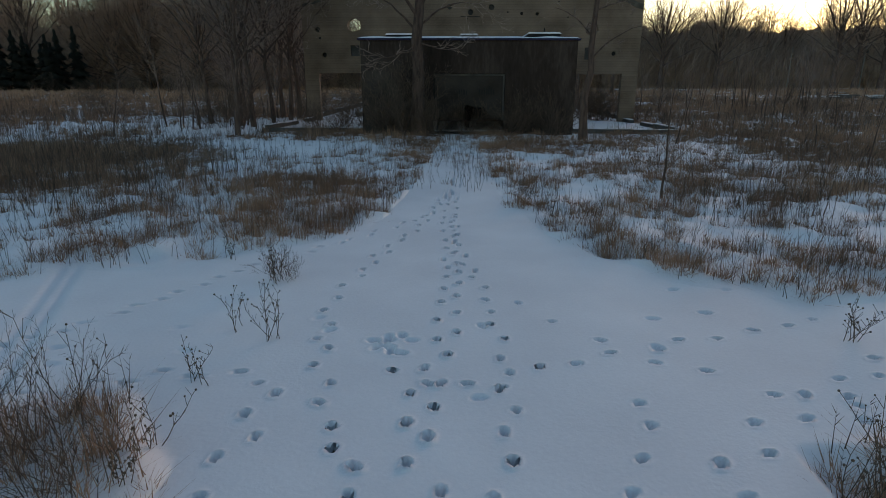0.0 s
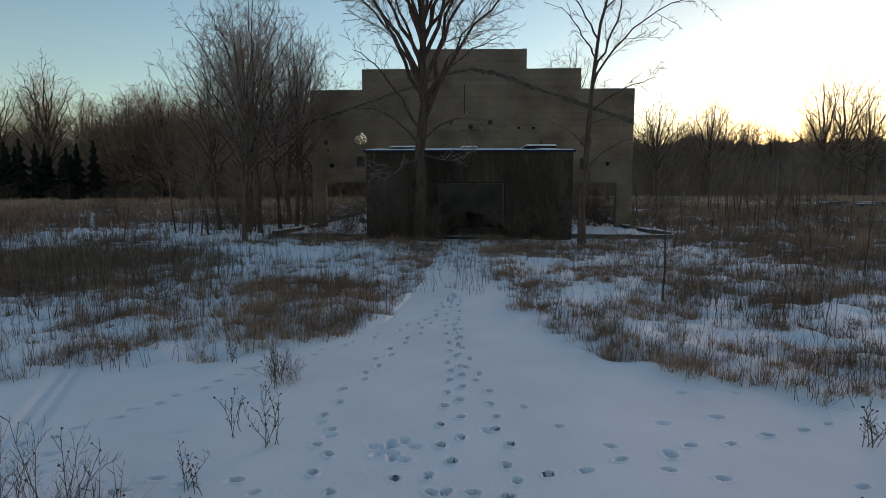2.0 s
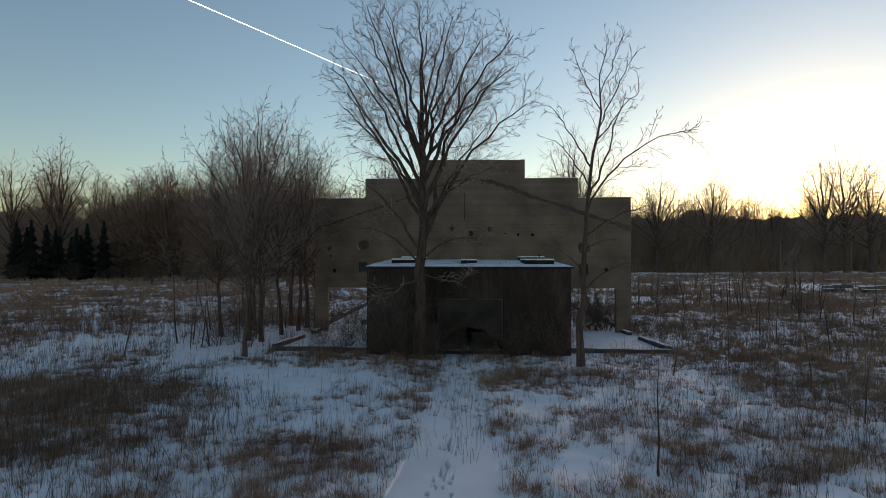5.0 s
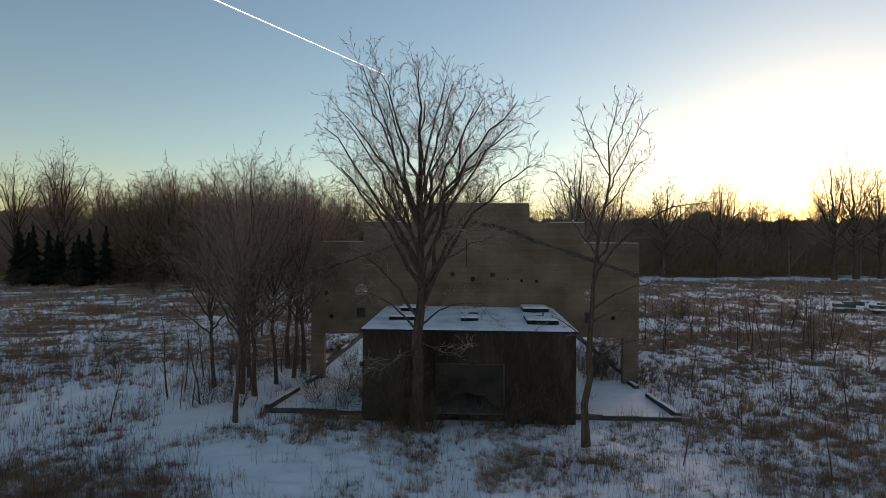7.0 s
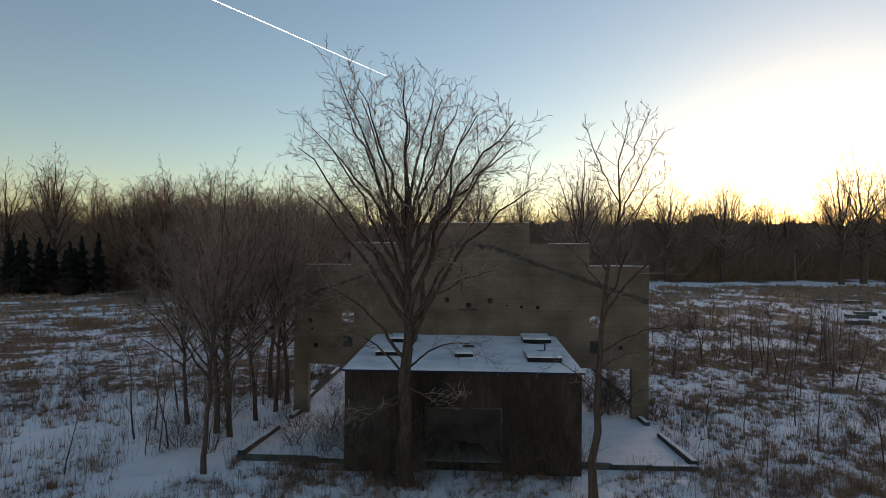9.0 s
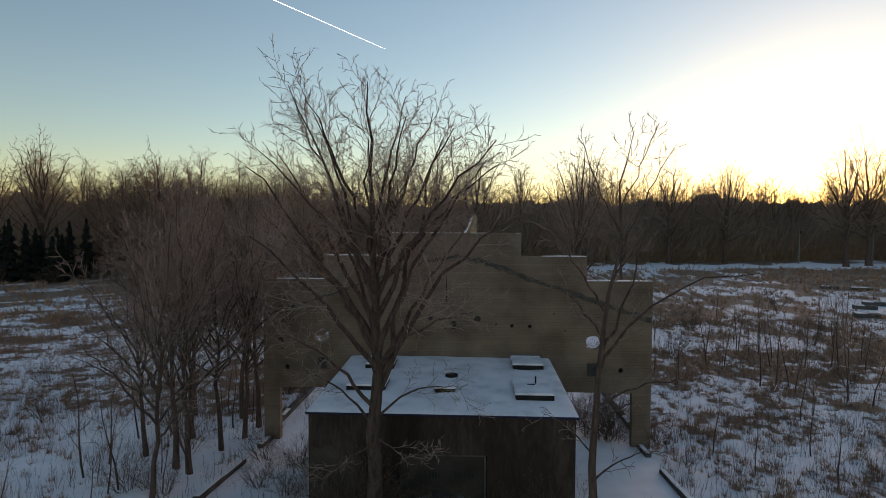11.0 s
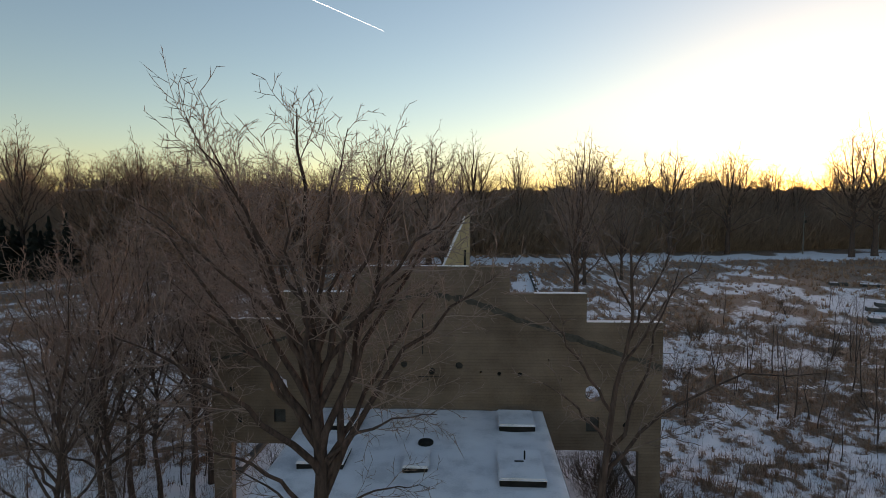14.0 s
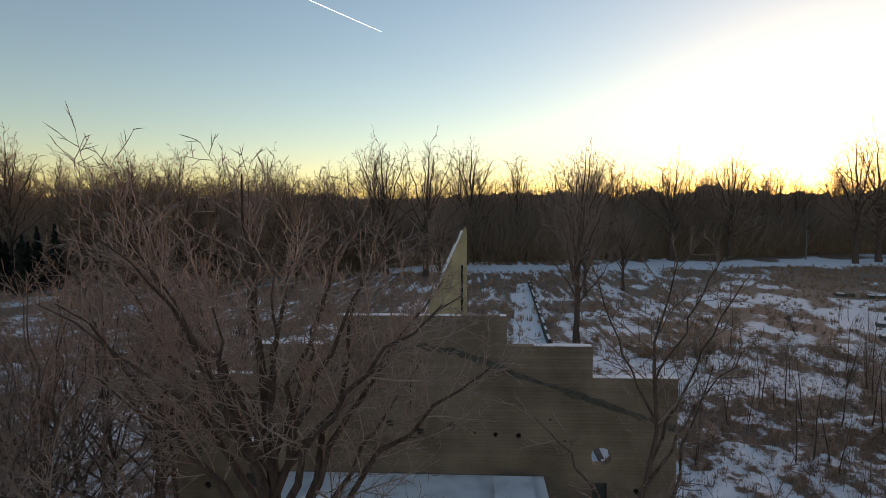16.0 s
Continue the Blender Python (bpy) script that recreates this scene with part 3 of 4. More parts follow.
def build_wall():
    """The stepped gable with its two passages and knocked-through holes."""
    opens = [(-8.68, -4.5, -1, 3.0), (5.93, 10.47, -1, 2.98)] + [(x - a, x + a, z - b, z + b) for x, z, a, b in SQUARE_HOLES]
    xs, zs = set(STEPS_X), {-0.3, 8.97, 10.27, 11.5}
    for a, b, c, d in opens:
        xs |= {a, b}
        zs |= {max(c, -0.3), d}
    for x, z, r in ROUND_HOLES:
        xs |= {round(x - r * 1.3, 3), round(x + r * 1.3, 3)}
        zs |= {round(z - r * 1.3, 3), round(z + r * 1.3, 3)}
    xs, zs = sorted(xs), sorted(zs)

    def solid(x, z):
        for i in range(5):
            if STEPS_X[i] < x < STEPS_X[i + 1] and -0.3 < z < TOPS[i]:
                return not any(a < x < b and c < z < d for a, b, c, d in opens)
        return False

    def hole(x, z):
        for h in ROUND_HOLES:
            if abs(x - h[0]) < h[2] * 1.3 and abs(z - h[1]) < h[2] * 1.3:
                return h
        return None

    bm = bmesh.new()
    cache = {}

    def vert(x, y, z):
        k = (round(x, 3), round(y, 3), round(z, 3))
        if k not in cache:
            cache[k] = bm.verts.new(k)
        return cache[k]

    f, b = WY, WY + WT
    seen = set()
    for i in range(len(xs) - 1):
        for j in range(len(zs) - 1):
            x0, x1, z0, z1 = xs[i], xs[i + 1], zs[j], zs[j + 1]
            cx, cz = (x0 + x1) / 2, (z0 + z1) / 2
            if not solid(cx, cz):
                continue
            h = hole(cx, cz)
            if not h:
                bm.faces.new([vert(x0, f, z0), vert(x1, f, z0), vert(x1, f, z1), vert(x0, f, z1)])
                bm.faces.new([vert(x0, b, z0), vert(x0, b, z1), vert(x1, b, z1), vert(x1, b, z0)])
            elif h not in seen:
                seen.add(h)
                rng = random.Random(int(h[0] * 100))
                hx, hz, r = h
                n = 16
                ring = []
                for k in range(n):
                    a = 2 * math.pi * (k + 0.5) / n
                    rr = r * rng.uniform(0.86, 1.08)
                    s = 1.3 * r / max(abs(math.cos(a)), abs(math.sin(a)))
                    ring.append((hx + rr * math.cos(a), hz + rr * math.sin(a), hx + s * math.cos(a), hz + s * math.sin(a)))
                for k in range(n):
                    a, c = ring[k], ring[(k + 1) % n]
                    bm.faces.new([vert(a[2], f, a[3]), vert(c[2], f, c[3]), vert(c[0], f, c[1]), vert(a[0], f, a[1])])
                    bm.faces.new([vert(a[2], b, a[3]), vert(a[0], b, a[1]), vert(c[0], b, c[1]), vert(c[2], b, c[3])])
                    bm.faces.new([vert(a[0], f, a[1]), vert(c[0], f, c[1]), vert(c[0], b, c[1]), vert(a[0], b, a[1])])
                for sx in (-1, 1):
                    for sz in (-1, 1):
                        k = [q for q in range(n) if (ring[q][2] - hx) * sx > 0 and (ring[q][3] - hz) * sz > 0]
                        c = (hx + sx * r * 1.3, hz + sz * r * 1.3)
                        near = sorted(k, key=lambda q: math.hypot(ring[q][2] - c[0], ring[q][3] - c[1]))[:2]
                        for y in (f, b):
                            tri = [vert(c[0], y, c[1]), vert(ring[near[0]][2], y, ring[near[0]][3]), vert(ring[near[1]][2], y, ring[near[1]][3])]
                            if len(set(tri)) == 3:
                                bm.faces.new(tri)
            for nx, nz, p in ((xs[i] - 1e-3, cz, ((x0, z0), (x0, z1))), (x1 + 1e-3, cz, ((x1, z1), (x1, z0))),
                              (cx, z0 - 1e-3, ((x1, z0), (x0, z0))), (cx, z1 + 1e-3, ((x0, z1), (x1, z1)))):
                if not solid(nx, nz):
                    (a, c), (d, e) = p
                    bm.faces.new([vert(a, f, c), vert(d, f, e), vert(d, b, e), vert(a, b, c)])
    bmesh.ops.recalc_face_normals(bm, faces=bm.faces)
    wall = part("wall_front", bm, CONCRETE)
    tagged(wall, "ruined stepped concrete gable wall, board-marked, with holes and two passages", "wall", kind="structure")
    rng = random.Random(8)
    for i in range(5):
        bm = bmesh.new()
        x = STEPS_X[i] + 0.03
        while x < STEPS_X[i + 1] - 0.1:
            n = min(x + rng.uniform(0.5, 1.6), STEPS_X[i + 1] - 0.03)
            if rng.random() < 0.85:
                box_into(bm, x, n, WY - 0.015, WY + WT - 0.05, TOPS[i] + 0.004, TOPS[i] + rng.uniform(0.018, 0.045), 0.006, rng)
            x = n
        part("snow_cap", bm, SNOW, wall, "thin crust of snow on the wall's step")
    for side in (1, -1):
        bm = bmesh.new()
        line = [(0.97, 10.25), (2.6, 9.95), (4.8, 9.15), (8.0, 8.05), (11.40, 6.9)] if side > 0 else [(0.95, 10.25), (-0.7, 9.95), (-2.9, 9.15), (-6.1, 8.05), (-9.5, 6.95)]
        prev = None
        for (xa, za), (xb, zb) in zip(line, line[1:]):
            n = 9
            for k in range(n + (xb == line[-1][0])):
                t = k / n
                x, z = xa + (xb - xa) * t, za + (zb - za) * t
                thin = 1.0 if side > 0 else 0.6
                up, dn = 0.15 * thin * rng.uniform(0.2, 1.3), 0.16 * thin * rng.uniform(0.2, 1.4)
                row = [bm.verts.new((x, WY - 0.012, z + up)), bm.verts.new((x, WY - 0.03, z + 0.02)), bm.verts.new((x, WY - 0.008, z - dn))]
                if prev:
                    for q in (0, 1):
                        bm.faces.new([prev[q], prev[q + 1], row[q + 1], row[q]] if side < 0 else [row[q], row[q + 1], prev[q + 1], prev[q]])
                prev = row
        part("tar_line", bm, TAR, wall, "ragged black tar line of a vanished pitched roof")
    for x0, x1, z0, z1 in ((0.49, 0.53, 7.4, 9.3), (0.7, 0.75, 6.2, 6.25), (0.3, 1.5, 6.33, 6.36)):
        part("crack", box(x0, x1, WY - 0.006, WY + 0.02, z0, z1), DARK, wall, "dark hairline crack in the concrete")
    # Plugs in dark colours stand in for the shade inside the small holes.
    for x, z, r in ROUND_HOLES:
        if r < 0.3:
            bm = bmesh.new()
            bmesh.ops.create_cone(bm, cap_ends=True, segments=12, radius1=r * 1.15, radius2=r * 1.15, depth=0.1, matrix=Matrix.Translation((x, WY + 0.2, z)) @ Matrix.Rotation(radians(90), 4, "X"))
            part("socket", bm, KERB if r > 0.15 else DARK, wall, "dark plug in a beam socket, the hole's shade in its colour")
    # A dark sheet closes each square hole partway through the wall.
    for x, z, a, b in SQUARE_HOLES:
        part("hole_sheet", box(x - a + 0.003, x + a - 0.003, WY + 0.16, WY + 0.2, z - b + 0.003, z + b - 0.003), KERB, wall, "dark sheet inside a square hole")
    return wall


build_wall()

# ---- flat-roofed annex ----
AX0, AX1, AY0, AH = -4.55, 5.95, 27.5, 4.36
ROOF_RISE = 0.03


def build_annex():
    annex = tagged(new("annex"), "dark stained flat-roofed concrete annex with a boarded doorway and snowy roof", "building")
    bm = bmesh.new()
    d0, d1, dz = -1.03, 2.52, 2.9
    t = 0.35
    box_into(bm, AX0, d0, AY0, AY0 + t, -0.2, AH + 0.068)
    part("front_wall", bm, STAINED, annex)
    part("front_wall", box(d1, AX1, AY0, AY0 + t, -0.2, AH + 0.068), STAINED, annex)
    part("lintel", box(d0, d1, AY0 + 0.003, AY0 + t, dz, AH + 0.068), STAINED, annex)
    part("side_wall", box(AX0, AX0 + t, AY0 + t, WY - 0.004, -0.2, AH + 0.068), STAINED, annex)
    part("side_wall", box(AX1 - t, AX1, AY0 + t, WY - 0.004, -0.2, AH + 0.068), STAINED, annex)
    # Back wall and floor are coloured near-black to stand in for interior shade.
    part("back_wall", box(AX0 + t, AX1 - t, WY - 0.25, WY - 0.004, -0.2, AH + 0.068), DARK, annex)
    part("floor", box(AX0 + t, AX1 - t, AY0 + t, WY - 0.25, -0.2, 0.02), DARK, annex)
    bm = bmesh.new()
    edge = [(d0 + 0.03, 0.74), (-0.5, 0.78), (-0.3, 1.02), (-0.12, 1.1), (0.2, 1.34), (0.7, 1.4), (1.1, 1.28), (1.5, 1.3), (1.75, 1.0), (1.9, 0.8), (d1 - 0.03, 0.72), (d1 - 0.03, dz - 0.03), (d0 + 0.03, dz - 0.03)]
    ring = [bm.verts.new((x, AY0 + 0.14, z)) for x, z in edge]
    face = bm.faces.new(ring)
    out = bmesh.ops.extrude_face_region(bm, geom=[face])
    for v in out["geom"]:
        if isinstance(v, bmesh.types.BMVert):
            v.co.y += 0.06
    bmesh.ops.recalc_face_normals(bm, faces=bm.faces)
    door = part("door_panel", bm, PANEL, annex, "grey weathered board with a broken hole low down")
    for x0, x1, z0, z1 in ((d0 + 0.03, d1 - 0.03, dz - 0.1, dz - 0.02), (d1 - 0.1, d1 - 0.02, 0.7, dz - 0.1), (d0 + 0.02, d0 + 0.1, 0.7, dz - 0.1)):
        part("door_frame", box(x0, x1, AY0 + 0.08, AY0 + 0.139, z0, z1, 0.008), KERB if z0 > 2 or x0 > 2 else DARK, door)
    rng = random.Random(3)
    for word in (0, 1):
        x = -0.2 + 1.35 * word
        for k in range(8):
            bm = bmesh.new()
            hgt = rng.uniform(0.14, 0.32) + 0.1 * word
            box_into(bm, x + k * 0.115, x + k * 0.115 + 0.045, AY0 + 0.134, AY0 + 0.139, 1.9, 1.9 + hgt, 0.012, rng)
            part("graffiti_stroke", bm, PAINT, door, "black sprayed stroke, not legible")
    bm = bmesh.new()
    rag = [(-4.5, 0.1), (-2.1, 0.1), (-2.3, 0.9), (-2.45, 1.6), (-2.8, 2.4), (-3.1, 2.8), (-3.7, 3.2), (-4.1, 3.0), (-4.5, 3.15)]
    ring = [bm.verts.new((x, AY0 - 0.008, z)) for x, z in rag]
    bmesh.ops.triangulate(bm, faces=[bm.faces.new(ring)])
    out = bmesh.ops.extrude_face_region(bm, geom=bm.faces[:])
    for v in out["geom"]:
        if isinstance(v, bmesh.types.BMVert):
            v.co.y += 0.012
    bmesh.ops.recalc_face_normals(bm, faces=bm.faces)
    part("render_patch", bm, GREY_RENDER, annex, "paler grey patch of old render")
    bm = box(AX0 - 0.12, AX1 + 0.12, AY0 - 0.1, WY - 0.004, AH + 0.07, AH + 0.16, 0.01)
    for v in bm.verts:
        v.co.z += ROOF_RISE * (v.co.y - AY0 + 0.1) if v.co.z > AH + 0.1 else 0
    part("roof_slab", bm, FASCIA, annex, "dark roof edge")
    bm = bmesh.new()
    nx, ny = 60, 46
    vs = [[bm.verts.new((AX0 - 0.1 + (AX1 - AX0 + 0.2) * i / nx, AY0 - 0.1 + (WY - AY0 + 0.09) * j / ny,
                         AH + 0.165 + ROOF_RISE * (WY - AY0 + 0.09) * j / ny + (0 if i in (0, nx) or j in (0, ny) else 0.045 + 0.05 * float(value_noise(i * 0.17, j * 0.19, 0.8, 40)))))
           for i in range(nx + 1)] for j in range(ny + 1)]
    for j in range(ny):
        for i in range(nx):
            bm.faces.new([vs[j][i], vs[j][i + 1], vs[j + 1][i + 1], vs[j + 1][i]])
    for f in bm.faces:
        f.smooth = True
    part("roof_snow", bm, ROOF_SNOW, annex, "bluish snow covering the flat roof")
    return annex


build_annex()


def hatch(x0, x1, y0, y1, high, label):
    ob = tagged(new("roof_hatch"), label, "roof hatch", "hatches on the annex roof")
    ob.location = ((x0 + x1) / 2, (y0 + y1) / 2, AH + 0.16 + ROOF_RISE * (y0 - AY0))
    a, b = (x1 - x0) / 2, (y1 - y0) / 2
    part("curb", box(-a, a, -b, b, 0, high, 0.02), DARK, ob)
    bm = box(-a - 0.03, a + 0.03, -b - 0.02, b + 0.03, high, high + 0.08)
    bmesh.ops.bevel(bm, geom=[e for e in bm.edges if all(v.co.z > high + 0.05 for v in e.verts)], offset=0.05, segments=2, affect="EDGES")
    part("snow_cap", bm, ROOF_SNOW, ob)
    return ob


hatch(3.75, 5.35, 29.1, 31.5, 0.28, "low square roof hatch under a slab of snow")
hatch(3.95, 5.45, 33.6, 35.4, 0.3, "low rectangular roof hatch under a slab of snow")
hatch(0.3, 1.2, 29.9, 31.3, 0.24, "small roof hatch capped with snow")
hatch(-3.6, -1.9, 30.0, 31.6, 0.26, "low roof hatch beneath branches, capped with snow")
hatch(-3.4, -2.0, 33.4, 35.0, 0.28, "low roof hatch near the wall, capped with snow")
bm = bmesh.new()
bmesh.ops.create_cone(bm, cap_ends=True, segments=14, radius1=0.33, radius2=0.3, depth=0.16)
v = part("roof_vent", bm, DARK)
v.location = (0.95, 32.3, AH + 0.26 + ROOF_RISE * 4.8)
tagged(v, "round dark roof vent poking out of the snow", "roof vent")
bm = bmesh.new()
box_into(bm, 0, 0.06, 0, 0.06, 0, 0.34)
box_into(bm, -0.35, -0.02, -0.2, -0.14, 0, 0.05)
v = part("bent_pipe", bm, DARK)
v.location = (4.7, 30.6, AH + 0.50 + ROOF_RISE * 1.6)
tagged(v, "short dark stub of pipe on the roof hatch", "pipe")

# ---- old foundations ----
slab = part("floor_slab", box(-9.6, 11.1, 28.75, 61.5, -0.06, 0.06), SNOW)
tagged(slab, "snow-covered concrete floor of the vanished hall", "floor", kind="structure")


def kerb(name, a, b, high, wide, gaps, label):
    """A broken run of low foundation wall from a to b."""
    ob = tagged(new(name), label, "foundation", kind="structure")
    ob.location = (*a, 0)
    n = math.hypot(b[0] - a[0], b[1] - a[1])
    ob.rotation_euler = (0, 0, math.atan2(b[1] - a[1], b[0] - a[0]))
    rng = random.Random(int(n * 31))
    s = 0.0
    while s < n:
        e = min(s + rng.uniform(1.2, 2.6), n)
        if rng.random() > gaps:
            bm = bmesh.new()
            hh = high * rng.uniform(0.85, 1.1)
            box_into(bm, s, e - 0.03, -wide / 2, wide / 2, -0.15, hh, 0.015, rng)
            blk = part("block", bm, KERB, ob)
            if rng.random() < 0.6:
                bm = bmesh.new()
                box_into(bm, s + 0.06, e - 0.09, -wide * 0.36, wide * 0.38, hh + 0.012, hh + 0.05, 0.01, rng)
                part("snow_cap", bm, SNOW, blk)
        s = e
    return ob


kerb("foundation_kerb", (-9.9, 28.57), (AX0 - 0.15, 28.5), 0.18, 0.3, 0.0, "low dark foundation wall with snow along its top")
kerb("foundation_kerb", (AX1 + 0.15, 28.5), (11.4, 28.57), 0.17, 0.3, 0.0, "low dark foundation wall with snow along its top")
kerb("foundation_kerb", (11.3, 28.75), (10.9, 36.0), 0.27, 0.3, 0.2, "broken low foundation wall running back to the gable")
kerb("foundation_kerb", (-9.8, 28.75), (-9.2, 36.0), 0.27, 0.3, 0.2, "broken low foundation wall running back to the gable")
kerb("foundation_kerb", (-9.6, 36.6), (-9.6, 61.5), 0.35, 0.3, 0.15, "broken foundation wall behind the gable")
kerb("foundation_kerb", (11.2, 36.6), (11.2, 61.5), 0.35, 0.3, 0.15, "broken foundation wall behind the gable")
kerb("foundation_kerb", (-7.6, 38.0), (-5.2, 46.0), 0.4, 0.35, 0.1, "low wall remnant across the old floor")
kerb("foundation_kerb", (12.2, 79), (15.5, 136), 0.7, 0.4, 0.05, "long dark foundation wall beside a snowy strip")
for a in ((53, 84), (62, 96), (70, 120), (58, 92)):
    kerb("fallen_slab", a, (a[0] + 9, a[1] - 4), 0.5, 1.6, 0.35, "scattered broken slabs under snow")
bm = bmesh.new()
low = [bm.verts.new((x, y, -0.1)) for x, y in ((7.8, 79.0), (11.9, 79.0), (15.1, 135.0), (12.9, 135.0))]
top = [bm.verts.new((v.co.x, v.co.y, 0.14)) for v in low]
bm.faces.new(top)
for i in range(4):
    bm.faces.new([low[i], low[(i + 1) % 4], top[(i + 1) % 4], top[i]])
tagged(part("snowy_strip", bm, SNOW), "long strip of smooth snow on an old slab", "pavement", kind="structure")


def gable_remnant():
    bm = bmesh.new()
    y0, y1 = 88.0, 88.6
    out = [(-4.2, -0.3), (2.45, -0.3), (2.45, 13.3), (2.15, 13.7), (1.9, 13.2)]
    front = [bm.verts.new((x, y0, z)) for x, z in out]
    back = [bm.verts.new((x, y1, z)) for x, z in out]
    bm.faces.new(front)
    bm.faces.new(back[::-1])
    for i in range(5):
        j = (i + 1) % 5
        bm.faces.new([front[i], back[i], back[j], front[j]])
    bmesh.ops.recalc_face_normals(bm, faces=bm.faces)
    ob = tagged(part("wall_fragment", bm, PALE_CONCRETE), "tall pale triangular remnant of a concrete wall, snow on its slope", "wall", kind="structure")
    bm = bmesh.new()
    rng = random.Random(4)
    for k in range(22):
        t0, t1 = k / 22, (k + 0.93) / 22
        x0, z0, x1, z1 = -4.2 + 6.1 * t0, -0.3 + 13.5 * t0, -4.2 + 6.1 * t1, -0.3 + 13.5 * t1
        w = rng.uniform(0.12, 0.3)
        vs = [bm.verts.new(c) for c in ((x0 - w, y0 - 0.05, z0 + w * 0.4), (x0 + 0.1, y0 - 0.05, z0), (x1 + 0.1, y0 - 0.05, z1), (x1 - w, y0 - 0.05, z1 + w * 0.4))]
        vb = [bm.verts.new((v.co.x, y1 + 0.02, v.co.z)) for v in vs]
        for f in ((0, 1, 2, 3), (3, 2, 1, 0)):
            bm.faces.new([(vs if f[0] == 0 else vb)[i] for i in f])
        for i in range(4):
            j = (i + 1) % 4
            bm.faces.new([vs[j], vs[i], vb[i], vb[j]])
    part("snow_cap", bm, SNOW, ob)
    part("slot", box(1.65, 1.95, y0 - 0.03, y0 + 0.02, 2.5, 8.6), DARK, ob, "dark upright slot")


gable_remnant()

# ---- bare trees near the ruin ----
BIG_LIMBS = [(9.1, -2.4, -3.0, 16.7, 0.42, 0.45), (8.4, 4.5, -4.3, 14.7, 0.3, 0.55), (5.6, 5.5, -0.6, 12.8, 0.3, 0.62), (5.7, 2.7, -0.5, 15.6, 0.4, 0.5), (7.2, -4.0, -1.1, 12.5, 0.45, 0.62),
             (9.8, -3.3, -3.7, 14.5, 0.4, 0.5), (6.8, 3.8, -2.4, 9.2, 0.4, 0.75), (4.8, 3.4, 0.6, 5.8, 0.5, 1.6), (4.6, -3.3, 0.2, 6.5, 0.45, 1.0), (6.4, -2.8, -5.5, 11.9, 0.4, 0.55),
             (10.1, 1.8, -4.9, 15.2, 0.35, 0.55), (8.6, 1.3, 1.3, 14.8, 0.4, 0.55), (7.8, -2.5, 1.1, 13.9, 0.4, 0.55), (10.6, -1.3, -4.7, 15.7, 0.4, 0.55), (3.9, -1.8, -1.9, 3.4, 0.7, 1.0),
             (4.2, 2.2, -1.6, 3.8, 0.6, 1.3), (11.6, 1.4, -1.7, 16.4, 0.4, 0.5), (7.5, -4.5, -1.6, 14.3, 0.42, 0.55), (9.4, 4.8, -1.0, 14.3, 0.35, 0.55), (8.1, 0.6, -4.6, 14.7, 0.4, 0.5),
             (5.2, -2.9, -3.2, 8.6, 0.45, 0.8), (6.1, 3.6, 1.6, 12.3, 0.4, 0.55), (9.0, -1.4, -3.6, 15.7, 0.4, 0.5), (8.6, 3.1, -1.7, 15.5, 0.35, 0.55), (10.0, 2.3, -0.6, 16.2, 0.4, 0.5),
             (7.0, 4.3, -0.2, 14.7, 0.35, 0.55), (9.2, -2.7, -1.2, 16.3, 0.4, 0.5), (8.0, -3.6, -0.6, 14.8, 0.4, 0.5)]
m_big = limbed_tree("big_tree", 12, 16.5, 0.36, BIG_LIMBS, twigs(gap=[0.3, 0.19, 0.17], bare=[0.36, 0.12, 0.1], ratio=[0.32, 0.46, 0.5], short=[1.2, 0.6, 0.3], least=0.0095), (0.1, -1.9), 0.6)
tree(m_big, pose(-1.62, 26.0, land(-1.62, 26.0)), "tall bare broad-crowned tree growing close before the annex")
SLIM_LIMBS = [(6.9, 5.0, -1.4, 10.7, 0.22, 0.85), (7.6, 2.3, 0.4, 13.0, 0.55, 0.4), (10.8, 2.7, 0.1, 14.6, 0.4, 0.5), (9.0, -1.7, -0.5, 12.0, 0.4, 0.5), (11.6, -0.4, 0.6, 14.9, 0.6, 0.5),
              (10.0, 3.1, 0.9, 13.0, 0.4, 0.5), (12.3, 1.9, -0.8, 15.2, 0.5, 0.5), (3.4, 2.2, -0.6, 4.8, 0.4, 0.8), (4.2, -1.6, 0.5, 5.6, 0.4, 0.8), (5.9, 2.9, -1.2, 7.3, 0.4, 0.7),
              (5.3, 2.2, 1.2, 5.8, 0.5, 1.2), (8.2, -1.5, -1.2, 10.2, 0.4, 0.6)]
m_slim = limbed_tree("slim_tree", 5, 14.9, 0.19, SLIM_LIMBS, twigs(gap=[0.34, 0.22, 0.18], ratio=[0.3, 0.48, 0.5], short=[0.8, 0.4, 0.25], least=0.0105), (1.25, -0.1), 0.6)
tree(m_slim, pose(5.79, 24.2, land(5.8, 24.2)), "slender bare tree with one long limb reaching out beside the annex")
grove = [limbed_tree("grove_tree", 30 + k, 13.2, 0.135 + 0.015 * k, dome(30 + k, 13, 13.2, (4.7, 4.0, 3.2)[k], 5.5, 13.0, 0.26), twigs(gap=[0.4, 0.25, 0.2], least=0.0105), (0.3 - 0.3 * k, 0.2), 0.5) for k in range(3)]
rng = random.Random(17)
